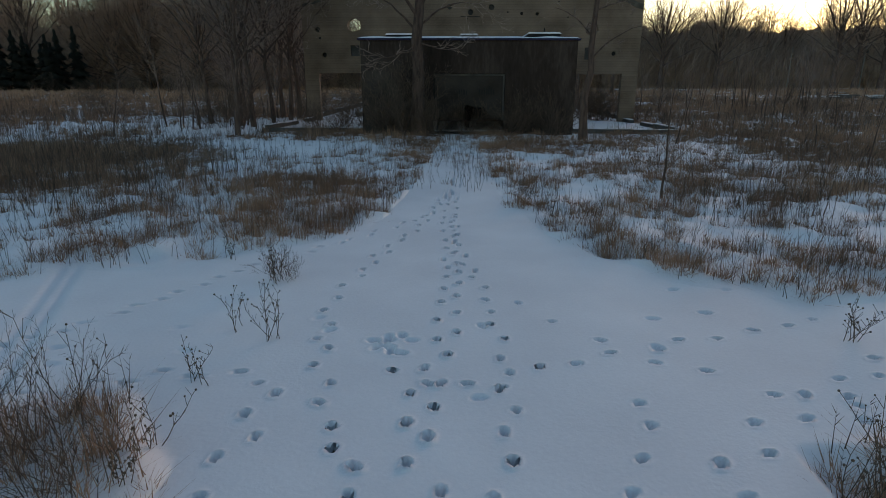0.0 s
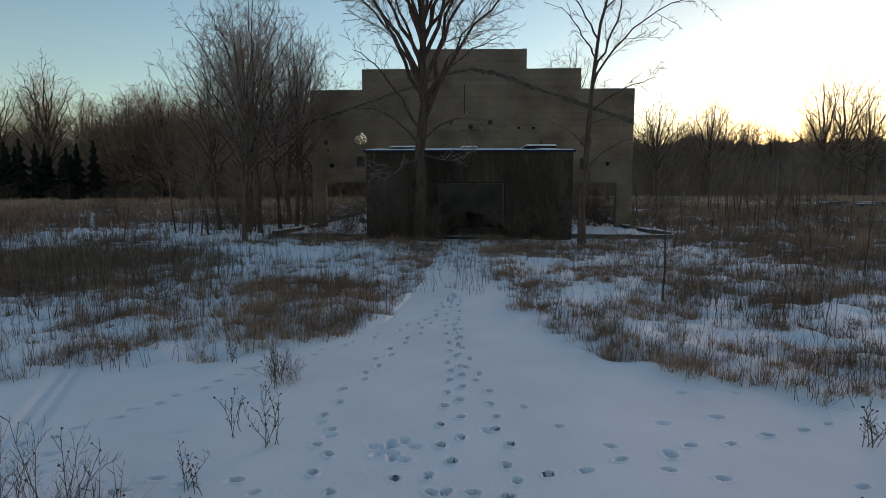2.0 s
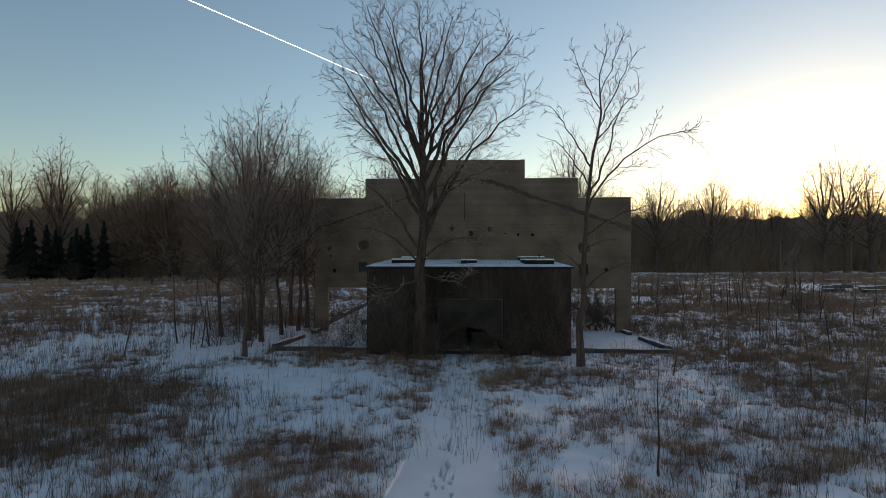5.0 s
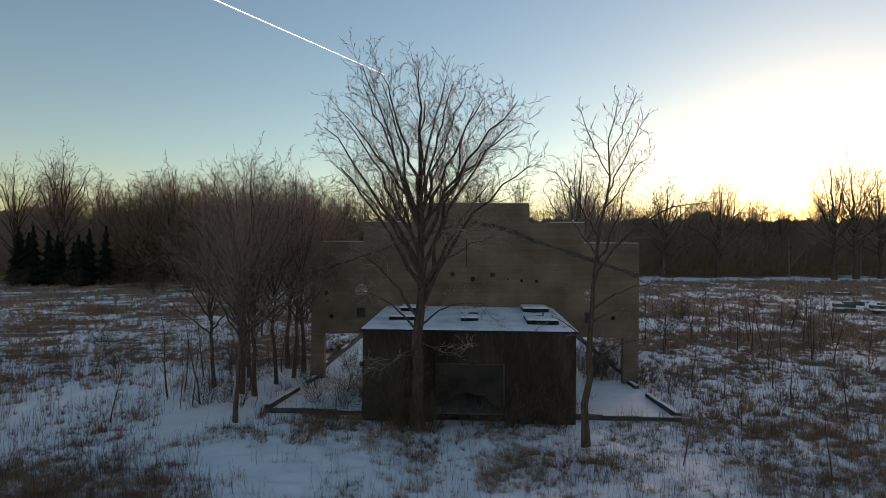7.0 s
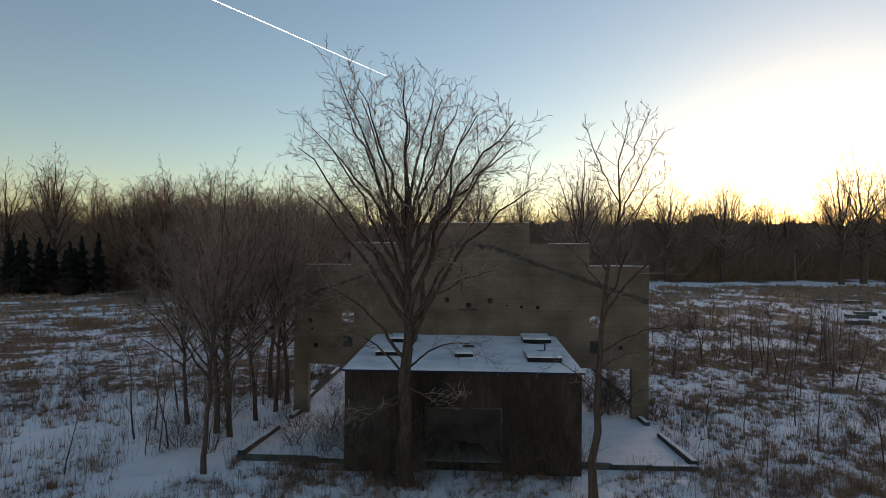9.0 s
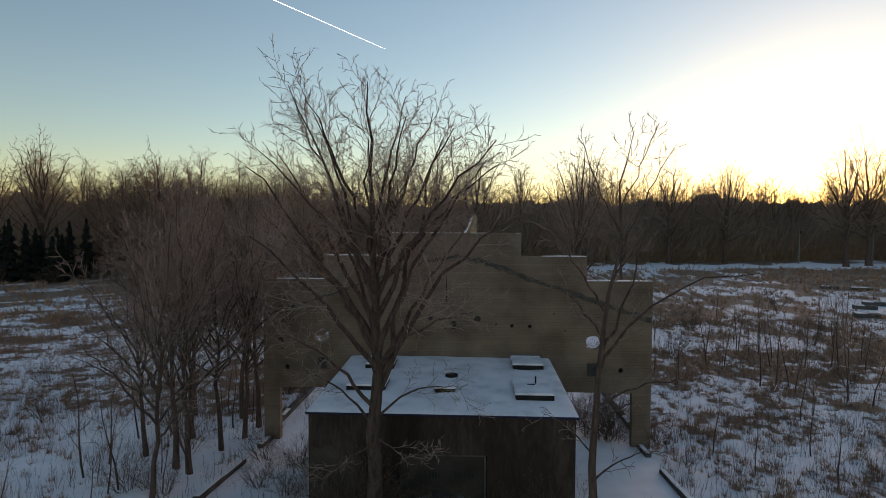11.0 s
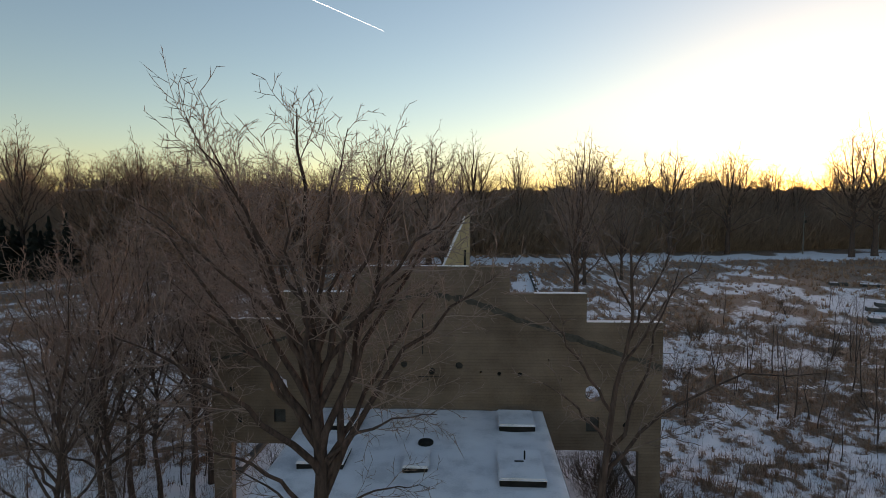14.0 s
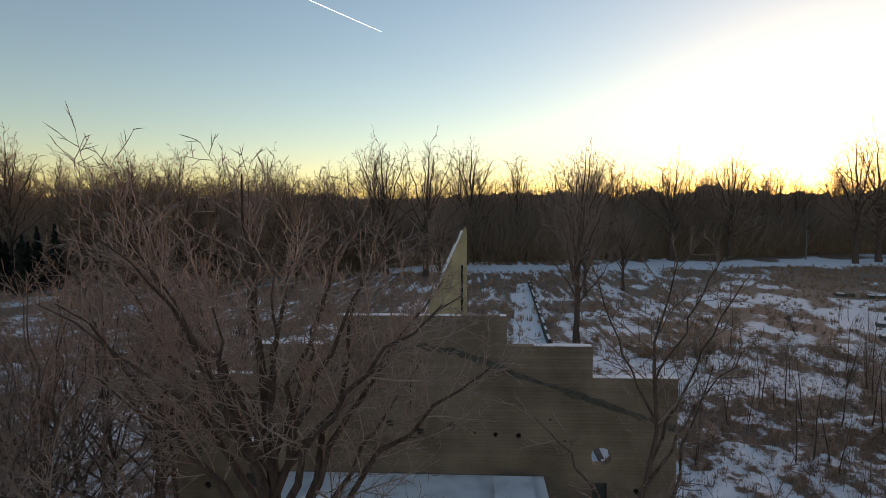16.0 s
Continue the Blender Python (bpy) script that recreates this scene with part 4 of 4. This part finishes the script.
for i, (x, y, h) in enumerate([(-10.7, 26.9, 0.98), (-11.6, 31.7, 1.05), (-12.6, 32.3, 1.0), (-11.3, 34.5, 1.0), (-10.7, 36.1, 0.95), (-10.6, 37.9, 1.0), (-13.6, 36.0, 1.05),
                               (-14.8, 33.5, 0.9), (-12.2, 39.5, 1.1), (-11.0, 41.5, 1.0), (-15.5, 40.0, 1.1)]):
    m = pose(x, y, land(x, y), rng.gauss(0, 2.5), rng.gauss(0, 2.5), rng.uniform(0, 360)) @ Matrix.Scale(h, 4)
    tree(grove[i % 3], m, "slim dark bare tree in the grove beside the ruin", group="grove beside the ruin")

clump = limbed_tree("clump_tree", 48, 12.5, 0.17, dome(48, 24, 12.5, 4.6, 3.0, 12.5, 0.14), twigs(gap=[0.5, 0.36, 0.34], steps=[4, 2, 1], least=0.013), (0.3, 0), 0.4)

# ---- russet thicket behind the grove ----
thick = [limbed_tree("thicket", 60 + k, 16.5, 0.24, dome(60 + k, 38, 16.5, 7.4, 1.5, 16.0, 0.08), twigs(gap=[0.6, 0.5, 0.5], ratio=[0.36, 0.5, 0.6], short=[1.4, 1.1, 0.9], steps=[3, 2, 1], lift=0.02, least=0.03),
                     twig=WILLOW, sides=5) for k in range(2)]
for i in range(24):
    x, y = -38 - 6.6 * (i % 8) + rng.gauss(0, 2), 134 + 9 * (i // 8) + rng.gauss(0, 3)
    m = pose(x, y, land(x, y), 0, 0, rng.uniform(0, 360)) @ Matrix.Scale(1.5 * rng.uniform(0.82, 1.05), 4)
    tree(thick[i % 2], m, "dense rounded thicket tree with russet twigs", "tree", "russet thicket")

for x, y, h in ((-19.5, 54, 0.66), (-14.5, 55, 0.68), (-24, 60, 0.72), (-18, 64, 0.8), (-27, 70, 0.8)):
    tree(clump, pose(x, y, land(x, y), 0, 0, x * 61) @ Matrix.Scale(h, 4), "low rounded grey-brown tree of fine twigs in the snowy field", "tree", "clump behind the grove")

# ---- trees behind the wall and in the field ----
m_mid = limbed_tree("mid_tree", 71, 22.5, 0.42, dome(71, 16, 22.5, 6.2, 10.0, 22.5, 0.2), twigs(gap=[0.7, 0.5, 0.5], short=[1.6, 1.0, 0.7], steps=[5, 3, 1], least=0.018), (0.8, 0), 0.45)
tree(m_mid, pose(15.6, 80.5, 0), "large forked bare tree standing behind the ruin")
for x, y, s in ((24, 118, 0.85), (33, 126, 0.8), (-30, 95, 0.9), (-3, 120, 0.8)):
    tree(m_mid, pose(x, y, 0, 0, 0, x * 37) @ Matrix.Scale(s, 4), "bare tree standing alone in the rough field")
SAP = cfg(levels=4, trunk=0.95, steps=[7, 4, 3, 2], kids=[9, 5, 3, 0], bare=[0.25, 0.2, 0.1, 0], ratio=[0.42, 0.5, 0.5, 0], angle=[40, 40, 42, 0], wander=[0.07, 0.12, 0.15, 0.15],
          least=0.004, sides=5, flare=False)
saps = [tree_meshes("sapling", 80 + k, SAP, 3.6, 0.034, trunk_levels=1) for k in range(3)]
spots = [(4.97, 11.5, 1.0), (9.1, 22.1, 0.8), (19.5, 35.5, 1.1), (18.4, 31.6, 1.2), (27.2, 54.6, 1.5), (33.0, 79.0, 1.8), (34.3, 53.7, 1.5), (48.0, 77.8, 1.7), (19.5, 28.6, 1.2), (22, 41, 1.3),
         (15.5, 33, 0.9), (12.3, 15.5, 0.8), (25, 47, 1.4), (29, 58, 1.6), (31, 44, 1.2), (13.6, 27, 0.7), (40, 70, 1.7), (21, 66, 1.4), (44, 60, 1.5), (17, 48, 1.2), (14, 21, 0.9), (11.5, 12.5, 0.6)]
spots += [(x + rng.gauss(0, 1.1), y + rng.gauss(0, 1.4), rng.uniform(1.3, 1.9)) for x, y in ((25.5, 50), (28.5, 46), (31.5, 55), (27, 60), (36, 62), (23, 56), (40, 70)) for _ in range(3)]
spots += [(rng.uniform(13, 62), rng.uniform(27, 100), rng.uniform(0.8, 1.6)) for _ in range(46)] + [(rng.uniform(-45, -13), rng.uniform(14, 60), rng.uniform(0.5, 1.1)) for _ in range(16)] + [(rng.uniform(-16.5, -10.3), rng.uniform(28.5, 44), rng.uniform(0.7, 1.8)) for _ in range(22)]
for i, (x, y, s) in enumerate(spots):
    m = pose(x, y, land(x, y) - 0.02, rng.gauss(0, 2.5), rng.gauss(0, 2.5), rng.uniform(0, 360)) @ Matrix.Scale(s, 4)
    tree(saps[i % 3], m, "thin bare sapling standing in snowy grass", "sapling", "saplings in the field", "sapling")
BRUSH = cfg(levels=4, stems=14, splay=0.45, trunk=0.8, steps=[5, 3, 2, 1], kids=[7, 5, 3, 0], bare=[0.15, 0.1, 0.1, 0], ratio=[0.45, 0.5, 0.5, 0], angle=[32, 36, 40, 0],
            wander=[0.1, 0.12, 0.15, 0.15], least=0.004, sides=4, flare=False)
m_brush = tree_meshes("brush", 90, BRUSH, 2.4, 0.02, twig=WEED, trunk_levels=1)
for x, y, s in ((-7.6, 30.2, 0.8), (-6.1, 29.6, 0.9), (-8.6, 33.2, 0.9), (-6.4, 32.6, 1.0), (-5.3, 31.4, 0.9), (-11.4, 29.2, 0.8), (-13.0, 34.2, 1.0), (-3.1, 26.7, 1.5), (-2.3, 26.8, 1.7), (-1.0, 25.6, 0.9), (-2.2, 25.5, 0.8), (0.6, 27.0, 0.9), (2.9, 26.6, 1.0), (5.0, 27.0, 1.1), (9.6, 36.9, 1.1), (9.0, 37.0, 1.0), (10.1, 37.2, 1.15), (8.5, 37.3, 0.9), (9.3, 37.7, 1.2), (9.9, 38.3, 1.25), (8.9, 38.6, 1.3), (-2.7, 26.7, 0.9), (-0.7, 26.6, 0.75), (3.3, 27.0, 0.8), (4.9, 26.8, 0.6), (-3.7, 26.9, 0.7), (1.9, 26.9, 0.5), (8.2, 39.4, 1.1), (-13.4, 29.5, 1.0), (-14.5, 36.5, 1.3), (-17, 42, 1.5), (-11.2, 44, 1.5), (12.1, 36.6, 0.8), (-12.6, 29.8, 0.6), (6.7, 40.5, 0.9), (-7.0, 24.3, 0.35), (-8, 40, 0.8), (0.4, 24.6, 0.35), (12.6, 33.9, 0.5), (-5.6, 26.5, 0.6),
                (24, 36, 0.9), (30, 49, 1.2), (36, 64, 1.4), (20, 57, 1.2), (27, 72, 1.5), (45, 88, 1.7), (-24, 38, 1.0), (-30, 46, 1.1), (-45, 100, 2.2), (-52, 104, 2.2), (-58, 102, 2.0)) + tuple((-112 + 3.6 * k, 119 + 5 * math.sin(k * 2.3), 1.5 + 0.5 * math.sin(k * 1.7)) for k in range(22)):
    m = pose(x, y, land(x, y), 0, 0, rng.uniform(0, 360)) @ Matrix.Scale(s, 4)
    tree(m_brush, m, "tangled dark leafless bush in the snow", "bush", "bushes in the field", "bush")

# ---- far woods ----
FAR = twigs(gap=[1.2, 0.9, 0.85], ratio=[0.36, 0.5, 0.55], short=[2.6, 1.7, 1.1], steps=[4, 2, 1], lift=0.0, least=0.045)
far = [limbed_tree("far_tree", 100 + k, 30.0, 0.5, dome(100 + k, 12, 30.0, (5.5, 6.5, 7.5)[k], 13.0, 29.5, 0.3), FAR, (0.8, 0), 0.45, FAR_TWIG, 5) for k in range(3)]
far += [limbed_tree("far_tree", 110 + k, 29.0, 0.7, dome(110 + k, 15, 29.0, (11.0, 9.5)[k], 10.0, 29.5, 0.2), FAR, (1.5, 0), 0.4, FAR_TWIG, 6) for k in range(2)]


def far_tree(x, y, s, k, label="bare tree in the far woods"):
    s *= 1.0 if x < -60 else 1.1
    m = pose(x, y, 0, 0, 0, rng.uniform(0, 360)) @ Matrix.Diagonal((s * rng.uniform(0.9, 1.15), s * rng.uniform(0.9, 1.15), s, 1))
    tree(far[k], m, label, "tree", "far woods")


def edge_of_woods(x):
    """Where the wood begins, as a distance ahead."""
    return float(np.interp(x, [-260, -150, -90, -40, 0, 60, 150, 260], [120, 165, 135, 150, 185, 200, 225, 210]))


for i in range(205):
    x = -250 + 520 * (i + rng.random()) / 205
    y = edge_of_woods(x) + rng.uniform(2, 42)
    far_tree(x, y, rng.choice((0.6, 0.7, 0.78, 0.85, 1.0)) * rng.uniform(0.9, 1.1), i % 5)
for i in range(40):
    x = 10 + 240 * (i + rng.random()) / 40
    far_tree(x, edge_of_woods(x) + rng.uniform(0, 26), rng.uniform(0.78, 0.98), (3, 1, 4, 2)[i % 4])
for x, y, s in ((-97, 131, 1.08), (-74, 140, 0.98), (-113, 136, 1.0), (-84, 150, 0.95), (116, 185, 1.12), (126, 190, 1.2), (138, 196, 1.15), (84, 195, 1.0), (66, 195, 1.0), (36, 180, 1.05), (-8, 150, 1.0), (-18, 152, 1.0)):
    far_tree(x, y, s, 3 + int(x) % 2, "tall spreading bare tree at the edge of the woods")


def undergrowth():
    """Countless thin stems that close the woods near the ground."""
    r = np.random.RandomState(9)
    n = 60000
    x = r.uniform(-300, 320, n)
    y = np.interp(x, [-260, -150, -90, -40, 0, 60, 150, 260], [120, 165, 135, 150, 185, 200, 225, 210]) + r.exponential(11, n)
    h = r.gamma(8.0, 1.25, n) * np.interp(x, [-60, 0], [0.9, 1.3]) * (0.9 + 0.9 * value_noise(x, y, 14.0, 50))
    h = np.minimum(h, 21.0)
    lean = r.normal(0, 0.38, (n, 2))
    p = np.stack([x, y, np.zeros(n)], 1)
    q = p + np.stack([lean[:, 0] * h, lean[:, 1] * h, h], 1)
    segs = np.concatenate([p, q, r.uniform(0.07, 0.16, (n, 1)), np.full((n, 1), 0.02)], 1)
    tagged(new("undergrowth", tubes("undergrowth", segs, 3, FAR_TWIG, np.ones(n, bool))), "dense dark brown brush at the foot of the woods", "undergrowth", kind="stuff")


undergrowth()


def ridge():
    """The wood's depth beyond its edge: a low ragged wall of distant growth."""
    r = random.Random(31)
    bm = bmesh.new()
    prev = None
    for i in range(600):
        a = -1.45 + 2.9 * i / 599
        d = 285 + 12 * math.sin(i * 0.21)
        x, y = d * math.sin(a), d * math.cos(a)
        top = 20 + 5.0 * float(value_noise(i * 1.0, 0, 9.0, 61)) + 2.5 * r.random()
        row = [bm.verts.new((x, y, -1)), bm.verts.new((x, y, top))]
        if prev:
            bm.faces.new([prev[0], row[0], row[1], prev[1]])
        prev = row
    tagged(part("backdrop", bm, FAR_TWIG), "hazy brown depth of the distant woods", "backdrop", kind="structure")


ridge()


def spruce_mesh(seed):
    r = np.random.RandomState(seed)
    n = 1500
    t = r.uniform(0.06, 1, n)
    a = r.uniform(0, 2 * math.pi, n)
    rad = (1 - t) ** 0.8 * 2.3 * r.uniform(0.3, 1.2, n) * (0.8 + 0.3 * np.sin(t * 46)) + 0.05
    z = t * 10
    tip = np.stack([np.cos(a) * rad, np.sin(a) * rad, z - 0.35 * rad], 1)
    root = np.stack([np.cos(a) * rad * 0.2, np.sin(a) * rad * 0.2, z + 0.1], 1)
    side = np.stack([-np.sin(a), np.cos(a), np.zeros(n)], 1) * (0.16 + 0.14 * (1 - t))[:, None]
    v = np.stack([root, tip * 0.55 + root * 0.45 + side, tip, tip * 0.55 + root * 0.45 - side], 1).reshape(-1, 3)
    f = np.arange(n * 4).reshape(-1, 4)
    return tubes("spruce_trunk", [(0, 0, -0.2, 0, 0, 9.6, 0.2, 0.03)], 6, BARK), mesh_from("spruce_crown", v, f, SPRUCE)


spr = [spruce_mesh(k) for k in range(2)]
for i in range(13):
    x = -101 + 1.6 * i + rng.gauss(0, 0.7)
    y = 121 + rng.gauss(0, 3)
    tree(spr[i % 2], pose(x, y, 0, 0, 0, rng.uniform(0, 360)) @ Matrix.Diagonal((1.5, 1.5, rng.uniform(0.95, 1.4), 1)), "dark pointed spruce at the edge of the woods", "spruce", "row of spruces")

# ---- poles and lines by the road ----
pole_segs = tubes("pole", [(0, 0, -0.3, 0, 0, 11.0, 0.16, 0.11)], 8, POLE)
for x, y, s in ((142, 212, 1.45), (12.0, 205, 1.75), (108, 196, 1.2)):
    ob = tagged(new("utility_pole"), "grey wooden utility pole beside the snowy road", "utility pole", "poles by the road")
    ob.matrix_basis = pose(x, y, 0) @ Matrix.Scale(s, 4)
    new("shaft", pole_segs).parent = ob
    part("crossarm", box(-0.9, 0.9, -0.16, -0.06, 9.9, 10.03), POLE, ob)
    bm = bmesh.new()
    bmesh.ops.create_cone(bm, cap_ends=True, segments=10, radius1=0.26, radius2=0.26, depth=0.8)
    can = part("transformer", bm, PANEL, ob, "grey drum transformer")
    can.location = (0.35, 0, 8.6)

# ---- vapour trail ----
def vapour_trail():
    eye, far_d = Vector((1.1, 2.4, 9.8)), 3000.0
    a, b = Vector((-0.48, 0.976, 0.45)).normalized(), Vector((-0.152, 0.993, 0.308)).normalized()
    p, q = eye + (a + (a - b) * 1.2) * far_d, eye + b * far_d
    segs = []
    for k in range(40):
        u, v = p.lerp(q, k / 40), p.lerp(q, (k + 1) / 40)
        segs.append((*u, *v, 3.0 * (1 - (k / 44) ** 2), 3.0 * (1 - ((k + 1) / 44) ** 2)))
    tagged(new("vapour_trail", tubes("vapour_trail", segs, 6, VAPOUR)), "thin white vapour trail high in the dusk sky", "vapour trail", kind="stuff")


vapour_trail()


# ---- dead grass and weeds ----
def blades(name, tufts, per, area, high, wide, seed, power, label, bend=0.5):
    """Tufts of arching blades, thick where the growth is thick."""
    r = np.random.RandomState(seed)
    x0, x1, y0, y1 = area
    n = tufts * 9
    x, y = r.uniform(x0, x1, n), r.uniform(y0, y1, n)
    g = growth(x, y)
    keep = r.uniform(0, 1, n) < np.clip(g, 0, 1) ** power
    x, y, g = x[keep][:tufts], y[keep][:tufts], g[keep][:tufts]
    size = r.uniform(0.5, 1.25, len(x))
    x, y, g, size = (np.repeat(v, per) for v in (x, y, g, size))
    n = len(x)
    a = r.uniform(0, 2 * math.pi, n)
    off = np.abs(r.normal(0, 0.075, n)) * high * 2
    x, y = x + np.cos(a) * off, y + np.sin(a) * off
    base = np.stack([x, y, relief(x, y) - 0.02], 1)
    h = high * size * r.uniform(0.35, 1.0, n) * (0.5 + 0.6 * np.clip(g, 0, 1))
    lean = np.abs(r.normal(0, bend, n))
    a = a + r.normal(0, 0.7, n)
    out = np.stack([np.cos(a) * lean * h, np.sin(a) * lean * h], 1)
    s = r.uniform(0, math.pi, n)
    side = np.stack([np.cos(s), np.sin(s), np.zeros(n)], 1) * (wide * r.uniform(0.6, 1.3, n))[:, None]
    tip = base + np.stack([out[:, 0], out[:, 1], h * np.clip(1 - 0.35 * lean, 0.3, 1)], 1)
    v = np.stack([base - side, base + side, tip], 1).reshape(-1, 3)
    f = np.arange(n * 3).reshape(-1, 3)
    tagged(new(name, mesh_from(name, v, f, GRASS)), label, "grass", kind="stuff")


blades("dry_grass", 15000, 26, (-18, 18, 0.2, 28.5), 0.46, 0.0045, 1, 1.5, "dead tawny grass standing through the snow", 0.7)
blades("dry_grass", 16000, 20, (-60, 70, 24, 80), 0.7, 0.013, 2, 1.2, "dead brown grass across the rough field")
blades("dry_grass", 7000, 14, (-150, 160, 70, 185), 1.3, 0.06, 3, 1.0, "distant dead grass across the field")


def stalks(name, count, area, high, thick_r, seed, label):
    r = np.random.RandomState(seed)
    n = count * 8
    x, y = r.uniform(area[0], area[1], n), r.uniform(area[2], area[3], n)
    g = growth(x, y)
    keep = (g > 0.05) & (r.uniform(0, 1, n) < 0.25 + g * 0.6)
    x, y = x[keep][:count], y[keep][:count]
    n = len(x)
    p = np.stack([x, y, relief(x, y) - 0.02], 1)
    h = high * r.uniform(0.45, 1.1, n)
    d = np.stack([r.normal(0, 0.16, n), r.normal(0, 0.16, n), np.ones(n)], 1)
    q = p + d * h[:, None]
    segs = [np.concatenate([p, q, np.full((n, 1), thick_r), np.full((n, 1), thick_r * 0.5)], 1)]
    for k in range(3):
        t = r.uniform(0.4, 0.95, n)[:, None]
        b = p + (q - p) * t
        a = r.uniform(0, 2 * math.pi, n)
        l = (h * r.uniform(0.12, 0.3, n))[:, None]
        e = b + np.stack([np.cos(a) * 0.6, np.sin(a) * 0.6, np.full(n, 0.8)], 1) * l
        segs.append(np.concatenate([b, e, np.full((n, 1), thick_r * 0.7), np.full((n, 1), thick_r * 0.4)], 1))
    tagged(new(name, tubes(name, np.concatenate(segs), 3, WEED, np.ones(len(segs) * n, bool))), label, "weeds", kind="stuff")


stalks("weed_stalks", 9000, (-14, 15, 0.3, 26), 0.55, 0.0055, 6, "thin dark dead weed stalks in the snow")
stalks("weed_stalks", 9000, (-55, 65, 26, 80), 1.1, 0.013, 7, "dark dead weed stalks across the field")
stalks("weed_stalks", 9000, (-36, -6, 9, 42), 0.8, 0.009, 8, "tall thin dead weeds beside the grove")
stalks("weed_stalks", 6000, (5, 34, 9, 42), 0.75, 0.009, 9, "thin dead weeds on the rough snow")


def dry_weed(x, y, high, stems, seed, label):
    """A dead flowering plant: branching stems with small dry seed heads."""
    r = random.Random(seed)
    ob = tagged(new("dry_weed"), label, "weed", "dead weeds beside the lane")
    ob.location = (x, y, land(x, y))
    segs, heads = [], bmesh.new()
    for s in range(stems):
        p = Vector((r.gauss(0, 0.05), r.gauss(0, 0.05), -0.03))
        d = Vector((r.gauss(0, 0.3), r.gauss(0, 0.3), 1)).normalized()
        hh = high * r.uniform(0.55, 1.05)
        for k in range(5):
            n = p + d * hh / 5
            segs.append((*p, *n, 0.0045 - 0.0005 * k, 0.004 - 0.0005 * k))
            if k > 0:
                for _ in range(2):
                    e = Vector((r.gauss(0, 0.5), r.gauss(0, 0.5), 0.8)).normalized()
                    t = n + e * hh * r.uniform(0.1, 0.25)
                    segs.append((*n, *t, 0.0025, 0.0018))
                    if r.random() < 0.6:
                        bmesh.ops.create_icosphere(heads, subdivisions=1, radius=r.uniform(0.006, 0.012), matrix=Matrix.Translation(t))
            p = n
            d = (d + Vector((r.gauss(0, 0.12), r.gauss(0, 0.12), 0.05))).normalized()
    new("stem", tubes("stem", segs, 4, WEED)).parent = ob
    tagged(part("seed_spray", heads, WEED, ob), kind="stuff")


for i, (x, y, hgt, st) in enumerate([(-2.0, 2.89, 0.42, 5), (-1.64, 3.82, 0.6, 7), (-2.07, 4.02, 0.55, 4), (-2.12, 5.53, 0.5, 9), (-1.91, 1.94, 0.5, 6), (-2.25, 6.1, 0.4, 6), (4.33, 3.95, 0.5, 7), (2.83, 1.55, 0.6, 9),
                                     (3.2, 1.7, 0.7, 10), (2.12, 9.43, 0.6, 8), (2.8, 8.77, 0.45, 9), (1.83, 10.7, 0.6, 8), (-3.1, 6.5, 0.4, 6), (-1.85, 1.5, 0.35, 5), (3.3, 7.0, 0.35, 7), (-2.9, 2.6, 0.9, 3)]):
    dry_weed(x, y, hgt, st, 200 + i, "dead branching weed with dry seed heads in smooth snow")
NEAR = cfg(levels=3, stems=22, splay=0.5, trunk=0.8, steps=[5, 3, 2], kids=[7, 4, 0], bare=[0.2, 0.1, 0], ratio=[0.4, 0.5, 0], angle=[30, 36, 0], wander=[0.1, 0.12, 0.15], lift=[0.02, 0.05, 0.03],
           taper=[0.35, 0.35, 0.3], thin=[0.6, 0.6, 0], least=0.0018, sides=4, flare=False)
m_near = tree_meshes("near_bush", 95, NEAR, 0.85, 0.006, twig=WEED, trunk_levels=1)
for x, y, s in ((-2.75, 1.95, 1.0), (-2.3, 1.5, 0.7), (-3.6, 2.1, 0.9), (3.6, 1.5, 0.9), (-2.05, 5.7, 0.6)):
    tree(m_near, pose(x, y, land(x, y), 0, 0, x * 50) @ Matrix.Scale(s, 4), "low bare bush of thin stems in the snow", "bush", "bushes beside the lane", "bush")
